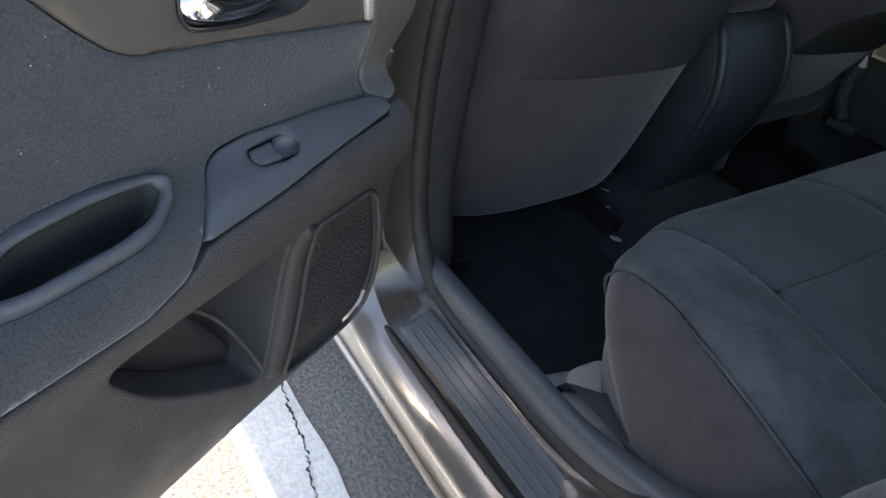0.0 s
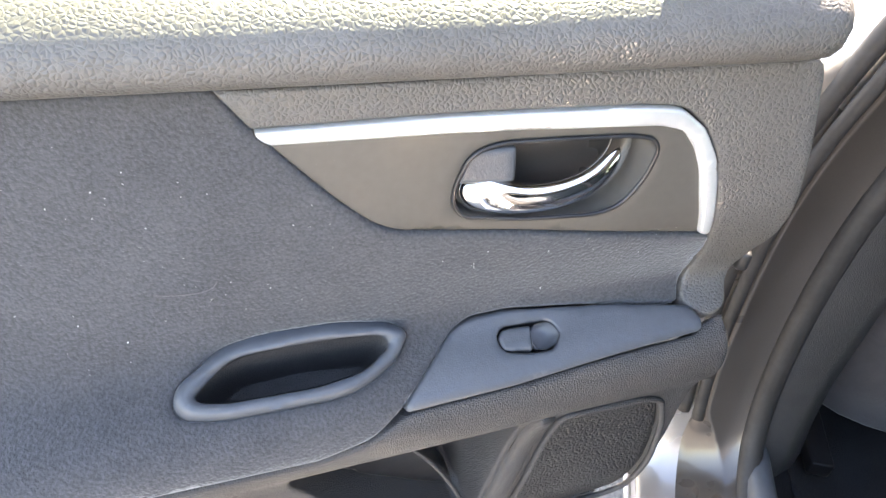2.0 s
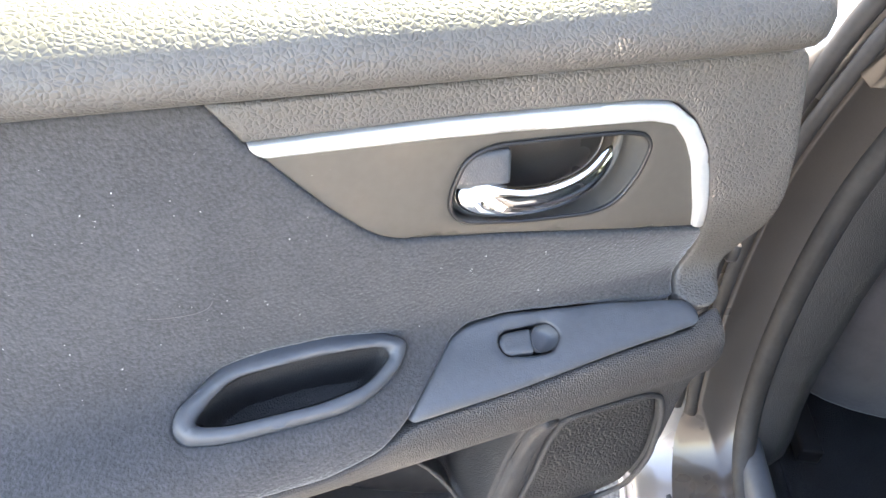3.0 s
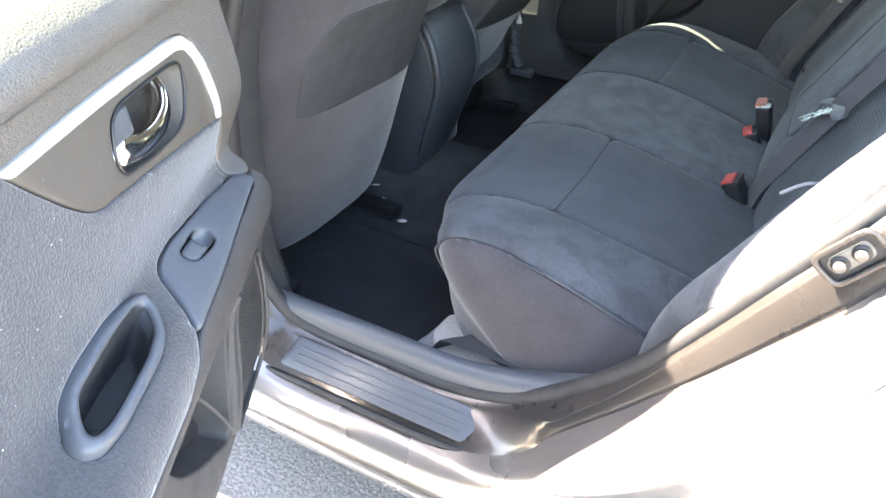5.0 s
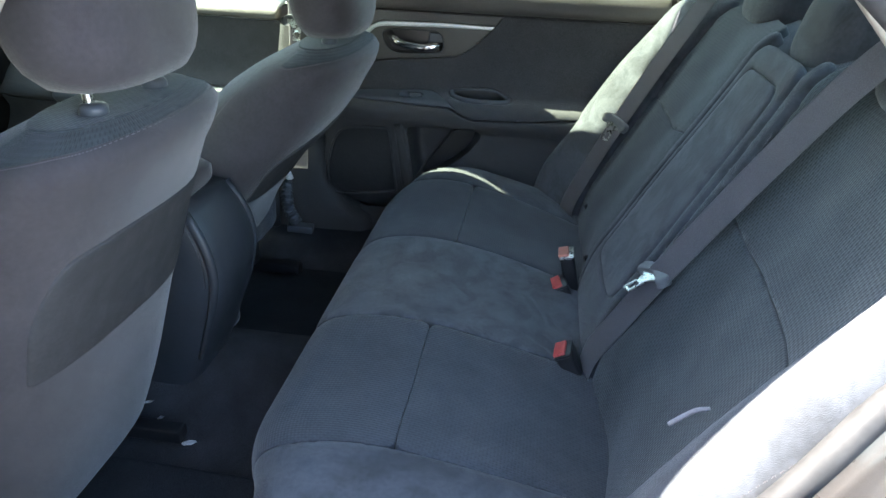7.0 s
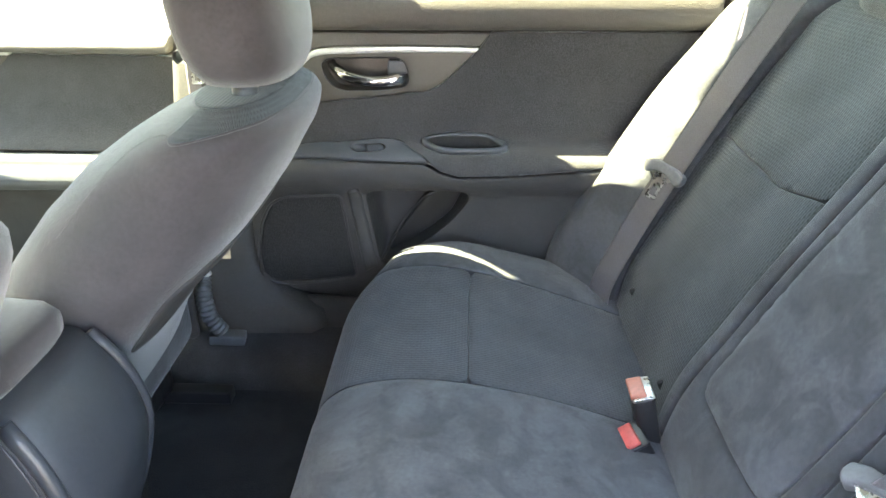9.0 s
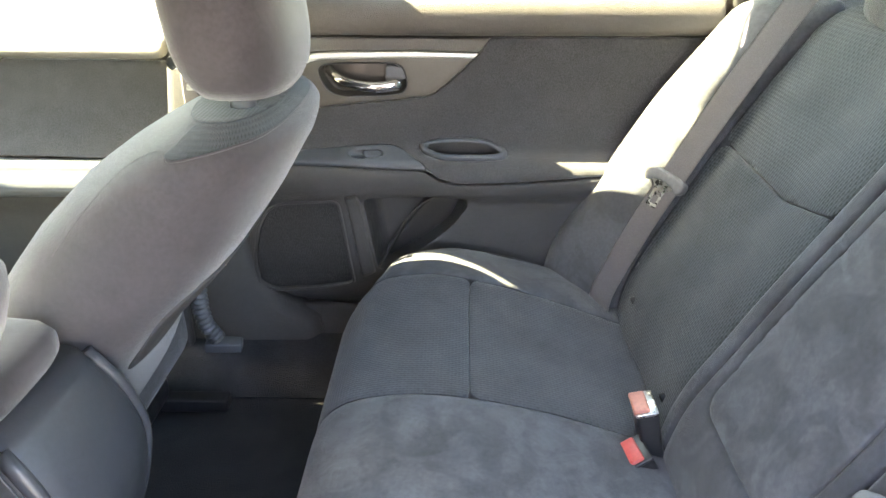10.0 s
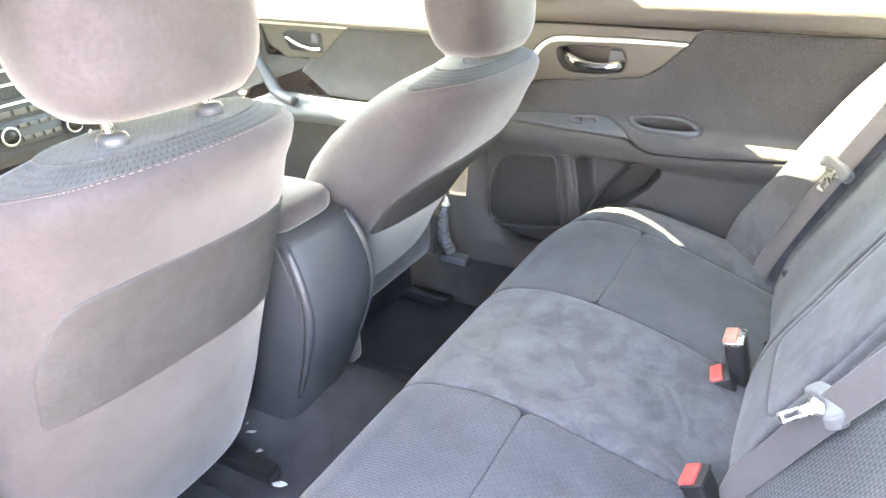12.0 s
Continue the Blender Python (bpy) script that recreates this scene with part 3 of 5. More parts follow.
BIN = [(0.2620, 0.6882), (0.3000, 0.6952), (0.3850, 0.6964), (0.4350, 0.6964), (0.4660, 0.6882), (0.4700, 0.6714), (0.4400, 0.6270), (0.3970, 0.5889), (0.3400, 0.5466), (0.3000, 0.5205), (0.2850, 0.5235)]
FRONT = [(0.0380, 0.7960), (0.0460, 0.7699), (0.0293, 0.6825), (0.0220, 0.5718), (0.0220, 0.5063), (0.0600, 0.4510)]


def grown(points, by):
    """An outline pushed outward from its middle."""
    pts = [np.array(p[:2]) for p in points]
    c = sum(pts) / len(pts)
    return [p + (p - c) / np.linalg.norm(p - c) * by for p in pts]


def xy(points):
    return [np.array(p[:2]) for p in points]


def bowl(outline, on, depth, floor_scale=0.75, floor_shift=(0, 0), steps=6, lift=0.0, sink=None):
    """A recess that sinks from an outline, inward or along a given direction."""
    loop = spaced(fillet(outline, 0.012), 0.01)
    c = loop.mean(0)
    rows = []
    for k in range(steps + 1):
        t = k / steps
        s = 1 - (1 - floor_scale) * t ** 1.5
        d = depth * math.sin(t * math.pi / 2)
        at = [c + (p - c) * s + np.array(floor_shift) * t for p in loop]
        rows.append([on(*p, lift - 0.001) + sink * d if sink else on(*p, lift - d - 0.001) for p in at])
    bm = bmesh.new()
    vs = [[bm.verts.new(p) for p in r] for r in rows]
    n = len(loop)
    for a, b in zip(vs, vs[1:]):
        for i in range(n):
            bm.faces.new([a[i], a[(i + 1) % n], b[(i + 1) % n], b[i]])
    bm.faces.new(vs[-1])
    return bm


def rear_door(frame, label, base):
    door = thing("rear_door", label, "car door", base)

    def on(u, w, h):
        dv, dn = panel_v(w + 0.004) - panel_v(w - 0.004), panel_n(w + 0.004) - panel_n(w - 0.004)
        size = math.hypot(dv, dn) or 1.0
        return frame(u, panel_v(w) - dn / size * h, panel_n(w) + dv / size * h)

    def pad(u, s, h):
        end = max(0.0, 1 - (u - 0.060) / 0.03) if u < 0.09 else 0.0
        s2 = min(max(s, 0.0), pad_s[-1])
        v, n = pad_v(s2), pad_n(s2)
        dv, dn = pad_v(s2 + 0.001) - pad_v(s2 - 0.001), pad_n(s2 + 0.001) - pad_n(s2 - 0.001)
        L = math.hypot(dv, dn) or 1.0
        return frame(u, v - dn / L * h, n + dv / L * h - 0.022 * end * end)

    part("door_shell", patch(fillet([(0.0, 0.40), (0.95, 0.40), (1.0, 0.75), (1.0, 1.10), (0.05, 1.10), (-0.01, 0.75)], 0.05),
                 lambda u, v, h: frame(u, v, h + 0.02 - 0.6 * max(0.0, 0.46 - v)), 0.04, 0.004, 0.05, lift=-0.045), SHADED_PAINT, door, "painted metal door shell")
    part("outer_skin", patch(fillet([(-0.02, 0.30), (0.84, 0.30), (0.95, 0.55), (1.0, 0.80), (1.0, 1.05), (-0.04, 1.03), (-0.05, 0.70)], 0.05),
         lambda u, v, h: frame(u, v, -0.13 - 0.02 * math.sin((v - 0.3) * 4) + h), 0.04, 0.0, 0.0), PAINT, door, "bronze-grey outer door skin")
    # padded belt line
    part("belt_pad", patch(fillet([(0.052, 0.0), (0.92, 0.0), (0.93, pad_s[-1]), (0.075, pad_s[-1]), (0.052, 0.07)], 0.02), pad, 0.012, 0.004, 0.012), VINYL, door, "padded leather-grained belt line")
    upper = [(0.507, 1.0265, 0.001), (0.488, 1.0015, 0.001), (0.359, 1.0045), (0.206, 1.0025), (0.1720, 0.9995), (0.1450, 0.9840), (0.1235, 0.9610), (0.1125, 0.9379), (0.0933, 0.8885),
             (0.0803, 0.8682), (0.0740, 0.8367), (0.0850, 0.8008), (0.0782, 0.7889), (0.0600, 0.7800), (0.0360, 0.7880), (0.0160, 0.8330), (0.0080, 0.8750), (0.0270, 0.9550), (0.045, 1.002), (0.058, 1.029)]
    part("upper_trim", patch(fillet(upper, 0.012), on, 0.012, 0.0025, 0.012, lift=0.004), VINYL, door, "grained vinyl trim above the handle")
    cloth = [(0.5075, 1.0275)] + [(u + 0.001, v - 0.001) for u, v in xy(V_SEAM)[1:5]] + [(0.3871, 0.9166, 0.02), (0.1027, 0.8858), (0.0884, 0.8842), (0.0815, 0.8644), (0.0790, 0.8367), (0.0890, 0.8002), (0.1738, 0.8125), (0.2836, 0.8235), (0.3221, 0.8223), (0.3370, 0.8144),
             (0.3597, 0.7889), (0.3907, 0.7586), (0.4118, 0.7417), (0.4505, 0.7303), (0.5594, 0.7336), (0.9127, 0.7646), (0.93, 1.0275)]
    part("cloth_insert", patch(fillet(cloth, 0.006), on, 0.011, 0.003, 0.012, lift=0.003, holes=[fillet(POCKET, 0.012)]), DOOR_CLOTH, door, "charcoal cloth insert")
    # handle bezel, silver strip and handle
    bez = [(0.4865, 0.9985, 0.001), (0.4610, 0.9735), (0.4310, 0.9454), (0.4054, 0.9257), (0.3871, 0.9182, 0.02), (0.0989, 0.8890, 0.004), (0.1120, 0.9299), (0.1500, 0.9900, 0.03)]
    bezel = part("handle_bezel", patch(fillet(bez, 0.02), on, 0.012, 0.002, 0.01, lift=0.002, holes=[fillet(CUP, 0.012)]), BEZEL, door, "satin bronze bezel round the door handle")
    part("silver_strip", patch(fillet(SILVER_TOP + SILVER_IN[::-1], 0.006), on, 0.008, 0.0025, 0.008, lift=0.006), SILVER, bezel, "satin silver strip")
    part("handle_cup", bowl(CUP, on, 0.035, 0.82), BEZEL, bezel, "recessed handle cup")
    rim = [on(p[0], p[1], 0.003) for p in spaced(fillet(CUP, 0.012), 0.006)]
    up = frame(0, 0, 1) - frame(0, 0, 0)
    part("cup_rim", sweep(rim, circle(0.0016, 6), up=up, closed=True), PLASTIC_BLACK, bezel)
    lever_path = [frame(u, v, panel_n(v) + n) for u, v, n in ((0.336, 0.948, -0.020), (0.334, 0.941, -0.008), (0.318, 0.937, -0.001), (0.295, 0.935, 0.001), (0.265, 0.937, 0.001), (0.235, 0.944, -0.002), (0.212, 0.955, -0.010), (0.198, 0.966, -0.022))]
    lever = curve_points(lever_path, 5)
    k = len(lever)
    part("handle_lever", sweep(lever, circle(0.0135, 14, 0.008), up=up, scale=[0.95 + 0.22 * math.exp(-((i / k - 0.12) / 0.16) ** 2) - 0.22 * (i / k) for i in range(k)]), CHROME, bezel, "polished chrome pull lever")
    part("lock_tab", patch(fillet([(0.3500, 0.9500), (0.3460, 0.9750), (0.3120, 0.9760), (0.3090, 0.9490)], 0.004), on, 0.006, 0.003, 0.02, lift=0.001), PLASTIC_BLUE, bezel, "grey lock tab")
    # armrest plate with the window switch
    arm = part("armrest_plate", patch(fillet(grown(ARM, 0.003), 0.01), on, 0.01, 0.003, 0.014, lift=0.006, holes=[fillet([(0.3049, 0.7984), (0.2950, 0.8070), (0.2431, 0.8045), (0.2358, 0.7913), (0.2497, 0.7797), (0.2706, 0.7797), (0.3021, 0.7855)], 0.006)]), PLASTIC_BLUE, door, "smooth blue-grey armrest plate")
    part("switch_well", bowl([(0.3049, 0.7984), (0.2950, 0.8070), (0.2431, 0.8045), (0.2358, 0.7913), (0.2497, 0.7797), (0.2706, 0.7797), (0.3021, 0.7855)], on, 0.010, 0.9, lift=0.006), PLASTIC_BLACK, arm)
    part("window_switch", patch(fillet(grown([(0.3021, 0.7972), (0.2946, 0.8039), (0.2660, 0.8033), (0.2718, 0.7826), (0.3006, 0.7872)], 0.0015), 0.004), on, 0.005, 0.003, 0.008, lift=0.006), PLASTIC_BLUE, arm, "rocker switch for the window")
    part("switch_scoop", bowl(grown([(0.2641, 0.8030), (0.2455, 0.8022), (0.2390, 0.7913), (0.2505, 0.7822), (0.2700, 0.7822)], 0.0022), on, 0.008, 0.55, (0.006, 0.0), lift=0.0065), PLASTIC_BLUE, arm, "hollow beside the switch")
    # pull pocket
    pocket = part("pull_pocket", patch(fillet(POCKET, 0.012), on, 0.006, 0.0065, 0.016, lift=0.014, holes=[fillet(POCKET_IN, 0.010)]), PLASTIC_BLUE, door, "rounded plastic rim of the pull pocket")
    part("pocket_bowl", bowl(POCKET_IN, on, 0.058, 0.85, lift=0.011, sink=frame(0, -0.93, -0.36) - frame(0, 0, 0)), PLASTIC, pocket)
    # lower panel: ledge, bin and speaker
    ledge = [(0.0440, 0.7810), (0.0600, 0.7780), (0.0777, 0.7747), (0.0836, 0.7672), (0.1880, 0.7641), (0.2949, 0.7581), (0.3859, 0.7549), (0.4094, 0.7368), (0.4503, 0.7262), (0.5596, 0.7295), (0.9114, 0.7617),
             (0.9300, 0.5587), (0.8000, 0.4875), (0.6000, 0.4216), (0.4000, 0.4035), (0.2200, 0.3999), (0.1000, 0.4276)] + FRONT[::-1][1:5]
    part("lower_panel", patch(fillet(ledge, 0.012), on, 0.011, 0.003, 0.02, lift=0.002, holes=[fillet(SPEAKER, 0.015), fillet(BIN, 0.02)]), PLASTIC, door, "grained plastic lower door panel")
    ring = [on(p[0], p[1], 0.0035) for p in spaced(fillet(grown(SPEAKER, 0.002), 0.015), 0.012)]
    part("grille_rim", sweep(ring, circle(0.0032, 8), up=frame(0, 0, 1) - frame(0, 0, 0), closed=True), PLASTIC, door, "raised rim round the grille")
    part("speaker_grille", patch(fillet(SPEAKER, 0.015), on, 0.012, 0.004, 0.008, lift=-0.002), GRILLE_MESH, door, "fine mesh speaker grille")
    part("bin", bowl(BIN, on, 0.070, 0.72, (0.0, 0.010)), PLASTIC, door, "map pocket moulded into the door")
    # black sheet in the bin: the shade of its depth, put in as colour
    part("bin_shade", patch(fillet([(0.300, 0.545), (0.322, 0.580), (0.350, 0.622), (0.378, 0.655), (0.408, 0.678), (0.445, 0.686), (0.455, 0.668), (0.435, 0.632), (0.395, 0.596), (0.340, 0.556), (0.308, 0.536)], 0.01), on, 0.012, 0.003, 0.02, lift=-0.030), PLASTIC_BLACK, door, "black sheet that paints the shade inside the bin")
    lip = [frame(u, v, 0.054 - d) for u, v, d in ((0.290, 0.575, 0.004), (0.315, 0.62, 0.010), (0.345, 0.672, 0.014), (0.378, 0.708, 0.018), (0.405, 0.722, 0.022), (0.430, 0.722, 0.030))]
    part("bin_lip", sweep(curve_points(lip, 6), circle(0.0022, 6), up=up), PLASTIC, door, "thin edge of the bin's inner wall")
    part("divider", patch(fillet([(0.2260, 0.6964), (0.2520, 0.7045), (0.2800, 0.5134), (0.2500, 0.4979)], 0.008), on, 0.012, 0.006, 0.01, lift=0.008), PLASTIC, door)
    # window frame and glass
    def win(u, v, n):
        return frame(u, v, n + max(0.0, v - 1.08) * 0.25 + max(0.0, v - 1.20) * 0.60)
    wf = curve_points([win(u, v, -0.075) for u, v in ((0.075, 1.09), (0.085, 1.20), (0.11, 1.33), (0.16, 1.395), (0.30, 1.425), (0.52, 1.415), (0.72, 1.36), (0.86, 1.26), (0.97, 1.10))], 6)
    part("window_frame", sweep(wf, [(-0.018, -0.022), (0.018, -0.022), (0.018, 0.014), (0.006, 0.022), (-0.018, 0.022)], up=up), PAINT, door, "painted window frame")
    part("window_post", patch(fillet([(0.066, 1.085), (0.165, 1.085), (0.180, 1.20), (0.230, 1.405), (0.16, 1.395), (0.10, 1.33), (0.078, 1.20)], 0.01), lambda u, v, h: win(u, v, -0.060 + h), 0.03, 0.003, 0.02), SHADED_PAINT, door, "broad painted post of the window frame")
    wr = curve_points([win(u, v, -0.055) for u, v in ((0.095, 1.10), (0.105, 1.20), (0.13, 1.32), (0.17, 1.375), (0.30, 1.402), (0.52, 1.392), (0.70, 1.34), (0.84, 1.24), (0.94, 1.10))], 6)
    part("window_rubber", sweep(wr, circle(0.007, 8), up=up), RUBBER, door)
    part("window_pane", patch(fillet([(0.085, 1.08), (0.095, 1.20), (0.125, 1.33), (0.17, 1.385), (0.30, 1.412), (0.52, 1.402), (0.71, 1.35), (0.85, 1.25), (0.955, 1.08)], 0.02), lambda u, v, h: win(u, v, -0.085 + h), 0.06, 0.0, 0.004), GLASS, door, "green-tinted window glass")
    # hinge-side check strap
    part("check_strap", merged(block(frame(0.012, 0.812, -0.012), (0.022, 0.022, 0.026), 0.005), sweep([frame(0.02, 0.802, -0.01), frame(-0.012, 0.808, -0.004), frame(-0.030, 0.814, 0.0)], circle(0.006, 8), up=up), block(frame(-0.026, 0.815, 0.0), (0.016, 0.012, 0.020), 0.004)), RUBBER, door, "black check strap by the hinge")
    return door


rear_door(frame_left, "open rear car door, charcoal trim with silver strip and chrome handle", (0.32, -0.885, 0.40))
rear_door(frame_right, "closed rear car door, charcoal trim with silver strip and chrome handle", (0.65, 0.72, 0.40))


# ---- car interior shell ----
def floor_z(x, y):
    a = abs(y)
    z = 0.27 + 0.14 * math.exp(-(a / (0.135 if y < 0 else 0.18)) ** 3)
    z += max(0.0, a - 0.56) ** 2 * 6
    if x > 0.52:
        z = max(z, min(0.47, z + (x - 0.52) * 1.6))
    if x < -0.75:
        z += (-0.75 - x) * 0.8
    return z


def carpet_sheet():
    xs = np.concatenate([np.linspace(-1.2, -0.2, 24), np.linspace(-0.17, 0.95, 60)])
    ys = np.linspace(-0.70, 0.70, 90)
    return sheet([[(x, y, floor_z(x, y)) for y in ys] for x in xs])


cabin = thing("car_cabin", "shell of the car's cabin with black carpet and beige headliner", "car interior", (0.2, 0, 0.25), kind="structure")
part("floor_carpet", carpet_sheet(), CARPET, cabin, "black loop carpet over the floor tunnel")
part("underfloor", block((0.2, 0, 0.225), (3.0, 1.52, 0.03), 0.0), PLASTIC_BLACK, cabin)
roof_z = table([(-0.55, 1.375), (-0.2, 1.415), (0.3, 1.435), (0.8, 1.42), (1.2, 1.365)])


def roof_sheet(drop, wide):
    return sheet([[(x, y, roof_z(x) + 0.03 * (1 - (y / 0.54) ** 2) - drop) for y in np.linspace(-wide, wide, 20)] for x in np.linspace(-0.5, 1.15, 26)])


part("roof_panel", thick(roof_sheet(0.0, 0.53), 0.012), PAINT, car, "bronze-grey roof")
part("headliner", thick(roof_sheet(0.04, 0.50), 0.01), HEADLINER, cabin, "pale beige headliner")
for sign in (-1, 1):
    rail = curve_points([(-1.18, sign * 0.76, 0.99), (-0.85, sign * 0.66, 1.19), (-0.48, sign * 0.54, 1.375), (0.1, sign * 0.505, 1.415), (0.75, sign * 0.51, 1.40), (1.05, sign * 0.545, 1.34), (1.35, sign * 0.62, 1.20), (1.60, sign * 0.70, 1.08)], 8)
    part("roof_rail_trim", sweep(rail, circle(0.030, 10, 0.022)), HEADLINER, cabin, "pale roof rail trim")
    # rear pillar trim
    cp = [[Vector((x + dx, sign * (y - dy), z)) for dx, dy in ((0, 0), (0.0, 0.03), (0.10, 0.05), (0.30, 0.05), (0.30, 0.0))] for x, y, z in
          ((1.185, 0.700, 1.09), (1.165, 0.685, 1.12), (1.12, 0.65, 1.18), (1.05, 0.59, 1.27), (0.95, 0.54, 1.36))]
    part("rear_pillar_trim", loft(cp), PALE_TRIM, cabin, "pale grey rear pillar trim")
    part("side_glass", patch([(0.10, 1.02), (-0.98, 0.985), (-0.50, 1.33), (-0.35, 1.375), (0.14, 1.385)], lambda x, z, h: Vector((x, sign * (0.80 - (z - 1.0) * 0.68 + h), z)), 0.08, 0.0, 0.004), GLASS, car, "tinted front side window")
part("windscreen", sheet([[(-0.50 - 0.75 * t, y * (1 + 0.38 * t), 1.40 - 0.42 * t) for y in np.linspace(-0.53, 0.53, 12)] for t in np.linspace(0, 1, 8)]), GLASS, car, "sloping windscreen")
part("rear_window", sheet([[(1.12 + 0.60 * t, y * (1 + 0.30 * t), 1.40 - 0.34 * t) for y in np.linspace(-0.53, 0.53, 12)] for t in np.linspace(0, 1, 8)]), GLASS, car, "sloping rear window")
part("bonnet", thick(sheet([[(-1.22 - 1.15 * t, y, 0.99 - 0.10 * t - 0.18 * t ** 4) for y in np.linspace(-0.80, 0.80, 12)] for t in np.linspace(0, 1, 12)]), 0.02), PAINT, car)
part("boot_lid", thick(sheet([[(1.68 + 0.55 * t, y, 1.075 - 0.05 * t - 0.10 * t ** 4) for y in np.linspace(-0.78, 0.78, 12)] for t in np.linspace(0, 1, 10)]), 0.02), PAINT, car)
part("front_bumper", sheet([[(-2.36 - 0.10 * math.sin(t * 3.1), y, 0.72 - 0.45 * t) for y in np.linspace(-0.84, 0.84, 12)] for t in np.linspace(0, 1, 8)]), PAINT, car)
part("rear_bumper", sheet([[(2.21 + 0.08 * math.sin(t * 3.1), y, 0.98 - 0.70 * t) for y in np.linspace(-0.84, 0.84, 12)] for t in np.linspace(0, 1, 8)]), PAINT, car)
part("parcel_shelf", block((1.50, 0, 1.055), (0.46, 1.34, 0.02), 0.004), CARPET, cabin, "dark cloth parcel shelf")
part("rear_bulkhead", block((1.40, 0, 0.65), (0.03, 1.40, 0.80), 0.0), CARPET, cabin)
part("firewall", block((-1.22, 0, 0.62), (0.04, 1.5, 0.75), 0.0), PLASTIC_BLACK, cabin)


def wheel(x, y):
    prof = [(0.21, -0.10), (0.30, -0.108), (0.322, -0.09), (0.33, -0.05), (0.332, 0), (0.33, 0.05), (0.322, 0.09), (0.30, 0.108), (0.21, 0.10)]
    rings = [[Vector((x + r * math.cos(a), y + d, 0.333 + r * math.sin(a))) for r, d in prof] for a in np.linspace(0, 2 * math.pi, 49)]
    tyre = part("tyre", loft(rings, False), RUBBER, car, "black tyre")
    prof = [(0.02, 0.02), (0.19, -0.02), (0.212, -0.09), (0.215, 0.09), (0.02, 0.06)]
    part("rim", loft([[Vector((x + r * math.cos(a), y + (d if y > 0 else -d), 0.333 + r * math.sin(a))) for r, d in prof] for a in np.linspace(0, 2 * math.pi, 41)], False), STEEL, tyre, "grey alloy rim")


for wx in (-1.42, 1.36):
    for wy in (-0.77, 0.77):
        wheel(wx, wy)
for sign in (-1, 1):
    for wx in (-1.42, 1.36):
        arch = [[Vector((wx + 0.362 * math.cos(a), sign * y, 0.34 + 0.362 * math.sin(a))) for y in (0.60, 0.70, 0.80, 0.885)] for a in np.linspace(-0.25, math.pi + 0.25, 40)]
        part("wheel_arch_liner", sheet(arch), RUBBER, car)

part("filler_panel", patch(fillet([(0.535, -0.590), (0.530, -0.655), (0.575, -0.705), (0.72, -0.705), (0.72, -0.60)], 0.02), lambda x, y, h: Vector((x, y, 0.436 + 0.10 * (x - 0.55) + h)), 0.03, 0.004, 0.01), PALE_TRIM, cabin, "pale grey panel between sill and seat cushion")

# ---- centre pillars ----
for sign in (-1, 1):
    pil = thing("centre_pillar", "centre pillar with dark lower trim and pale upper trim", "car pillar", (0.15, sign * 0.70, 0.40), kind="structure")
    rows = []
    foot = 0.125 if sign > 0 else 0.02
    for z, x0, x1, yi in ((0.40, 0.02, 0.225 + foot, 0.655), (0.435, 0.02, 0.225 + 0.95 * foot, 0.655), (0.455, 0.02, 0.225 + 0.7 * foot, 0.655), (0.485, 0.025, 0.222 + 0.35 * foot, 0.654), (0.55, 0.045, 0.215 + 0.1 * foot, 0.652), (0.68, 0.07, 0.218, 0.650), (0.86, 0.09, 0.236, 0.648), (0.99, 0.11, 0.265, 0.645)):
        rows.append([Vector((x, sign * y, z)) for x, y in ((x0, 0.735), (x0, yi + 0.02), (x0 + 0.02, yi), ((x0 + x1) / 2, yi - 0.005), (x1 - 0.025, yi), (x1, yi + 0.03), (x1 + 0.004, 0.732))])
    sharp(part("lower_trim", loft(rows), PLASTIC, pil, "dark plastic lower pillar trim"), 60)
    rows = []
    slim = 0.088 if sign > 0 else -0.018
    for z, x0, x1, yo in ((0.985, 0.125, 0.262 - slim, 0.728), (1.04, 0.155 - 0.2 * slim, 0.280 - slim, 0.724), (1.20, 0.175 - 0.2 * slim, 0.315 - slim, 0.650), (1.38, 0.19 - 0.2 * slim, 0.37 - slim, 0.540)):
        rows.append([Vector((x, sign * y, z)) for x, y in ((x0, yo), (x0, yo - 0.036), (x0 + 0.02, yo - 0.050), (x1 - 0.03, yo - 0.050), (x1 - 0.004, yo - 0.035), (x1, yo))])
    sharp(part("upper_trim", loft(rows), PALE_TRIM, pil, "pale grey upper pillar trim"), 60)
    rows = []
    for z, x0, x1, yo in ((0.99, 0.12, 0.27 - slim, 0.80), (1.10, 0.150, 0.29 - slim, 0.750), (1.25, 0.17, 0.32 - slim, 0.660), (1.40, 0.18, 0.37 - slim, 0.550)):
        rows.append([Vector((x, sign * y, z)) for x, y in ((x0, yo), (x0, yo - 0.05), (x1, yo - 0.05), (x1, yo))])
    part("pillar_skin", loft(rows), SHADED_PAINT, pil)


# ---- rear seat ----
CUSHION = [(0.560, 0.30), (0.500, 0.36), (0.462, 0.43), (0.445, 0.50), (0.443, 0.55), (0.458, 0.592), (0.495, 0.622), (0.550, 0.637), (0.610, 0.640), (0.670, 0.634), (0.750, 0.618), (0.840, 0.594), (0.930, 0.566), (1.000, 0.545)]
cush_s = [0.0]
for p, q in zip(CUSHION, CUSHION[1:]):
    cush_s.append(cush_s[-1] + math.dist(p, q))
cush_x, cush_z = table(list(zip(cush_s, [p[0] for p in CUSHION]))), table(list(zip(cush_s, [p[1] for p in CUSHION])))
S_LIP, S_SEAM, S_END = cush_s[3], cush_s[9], cush_s[-1]


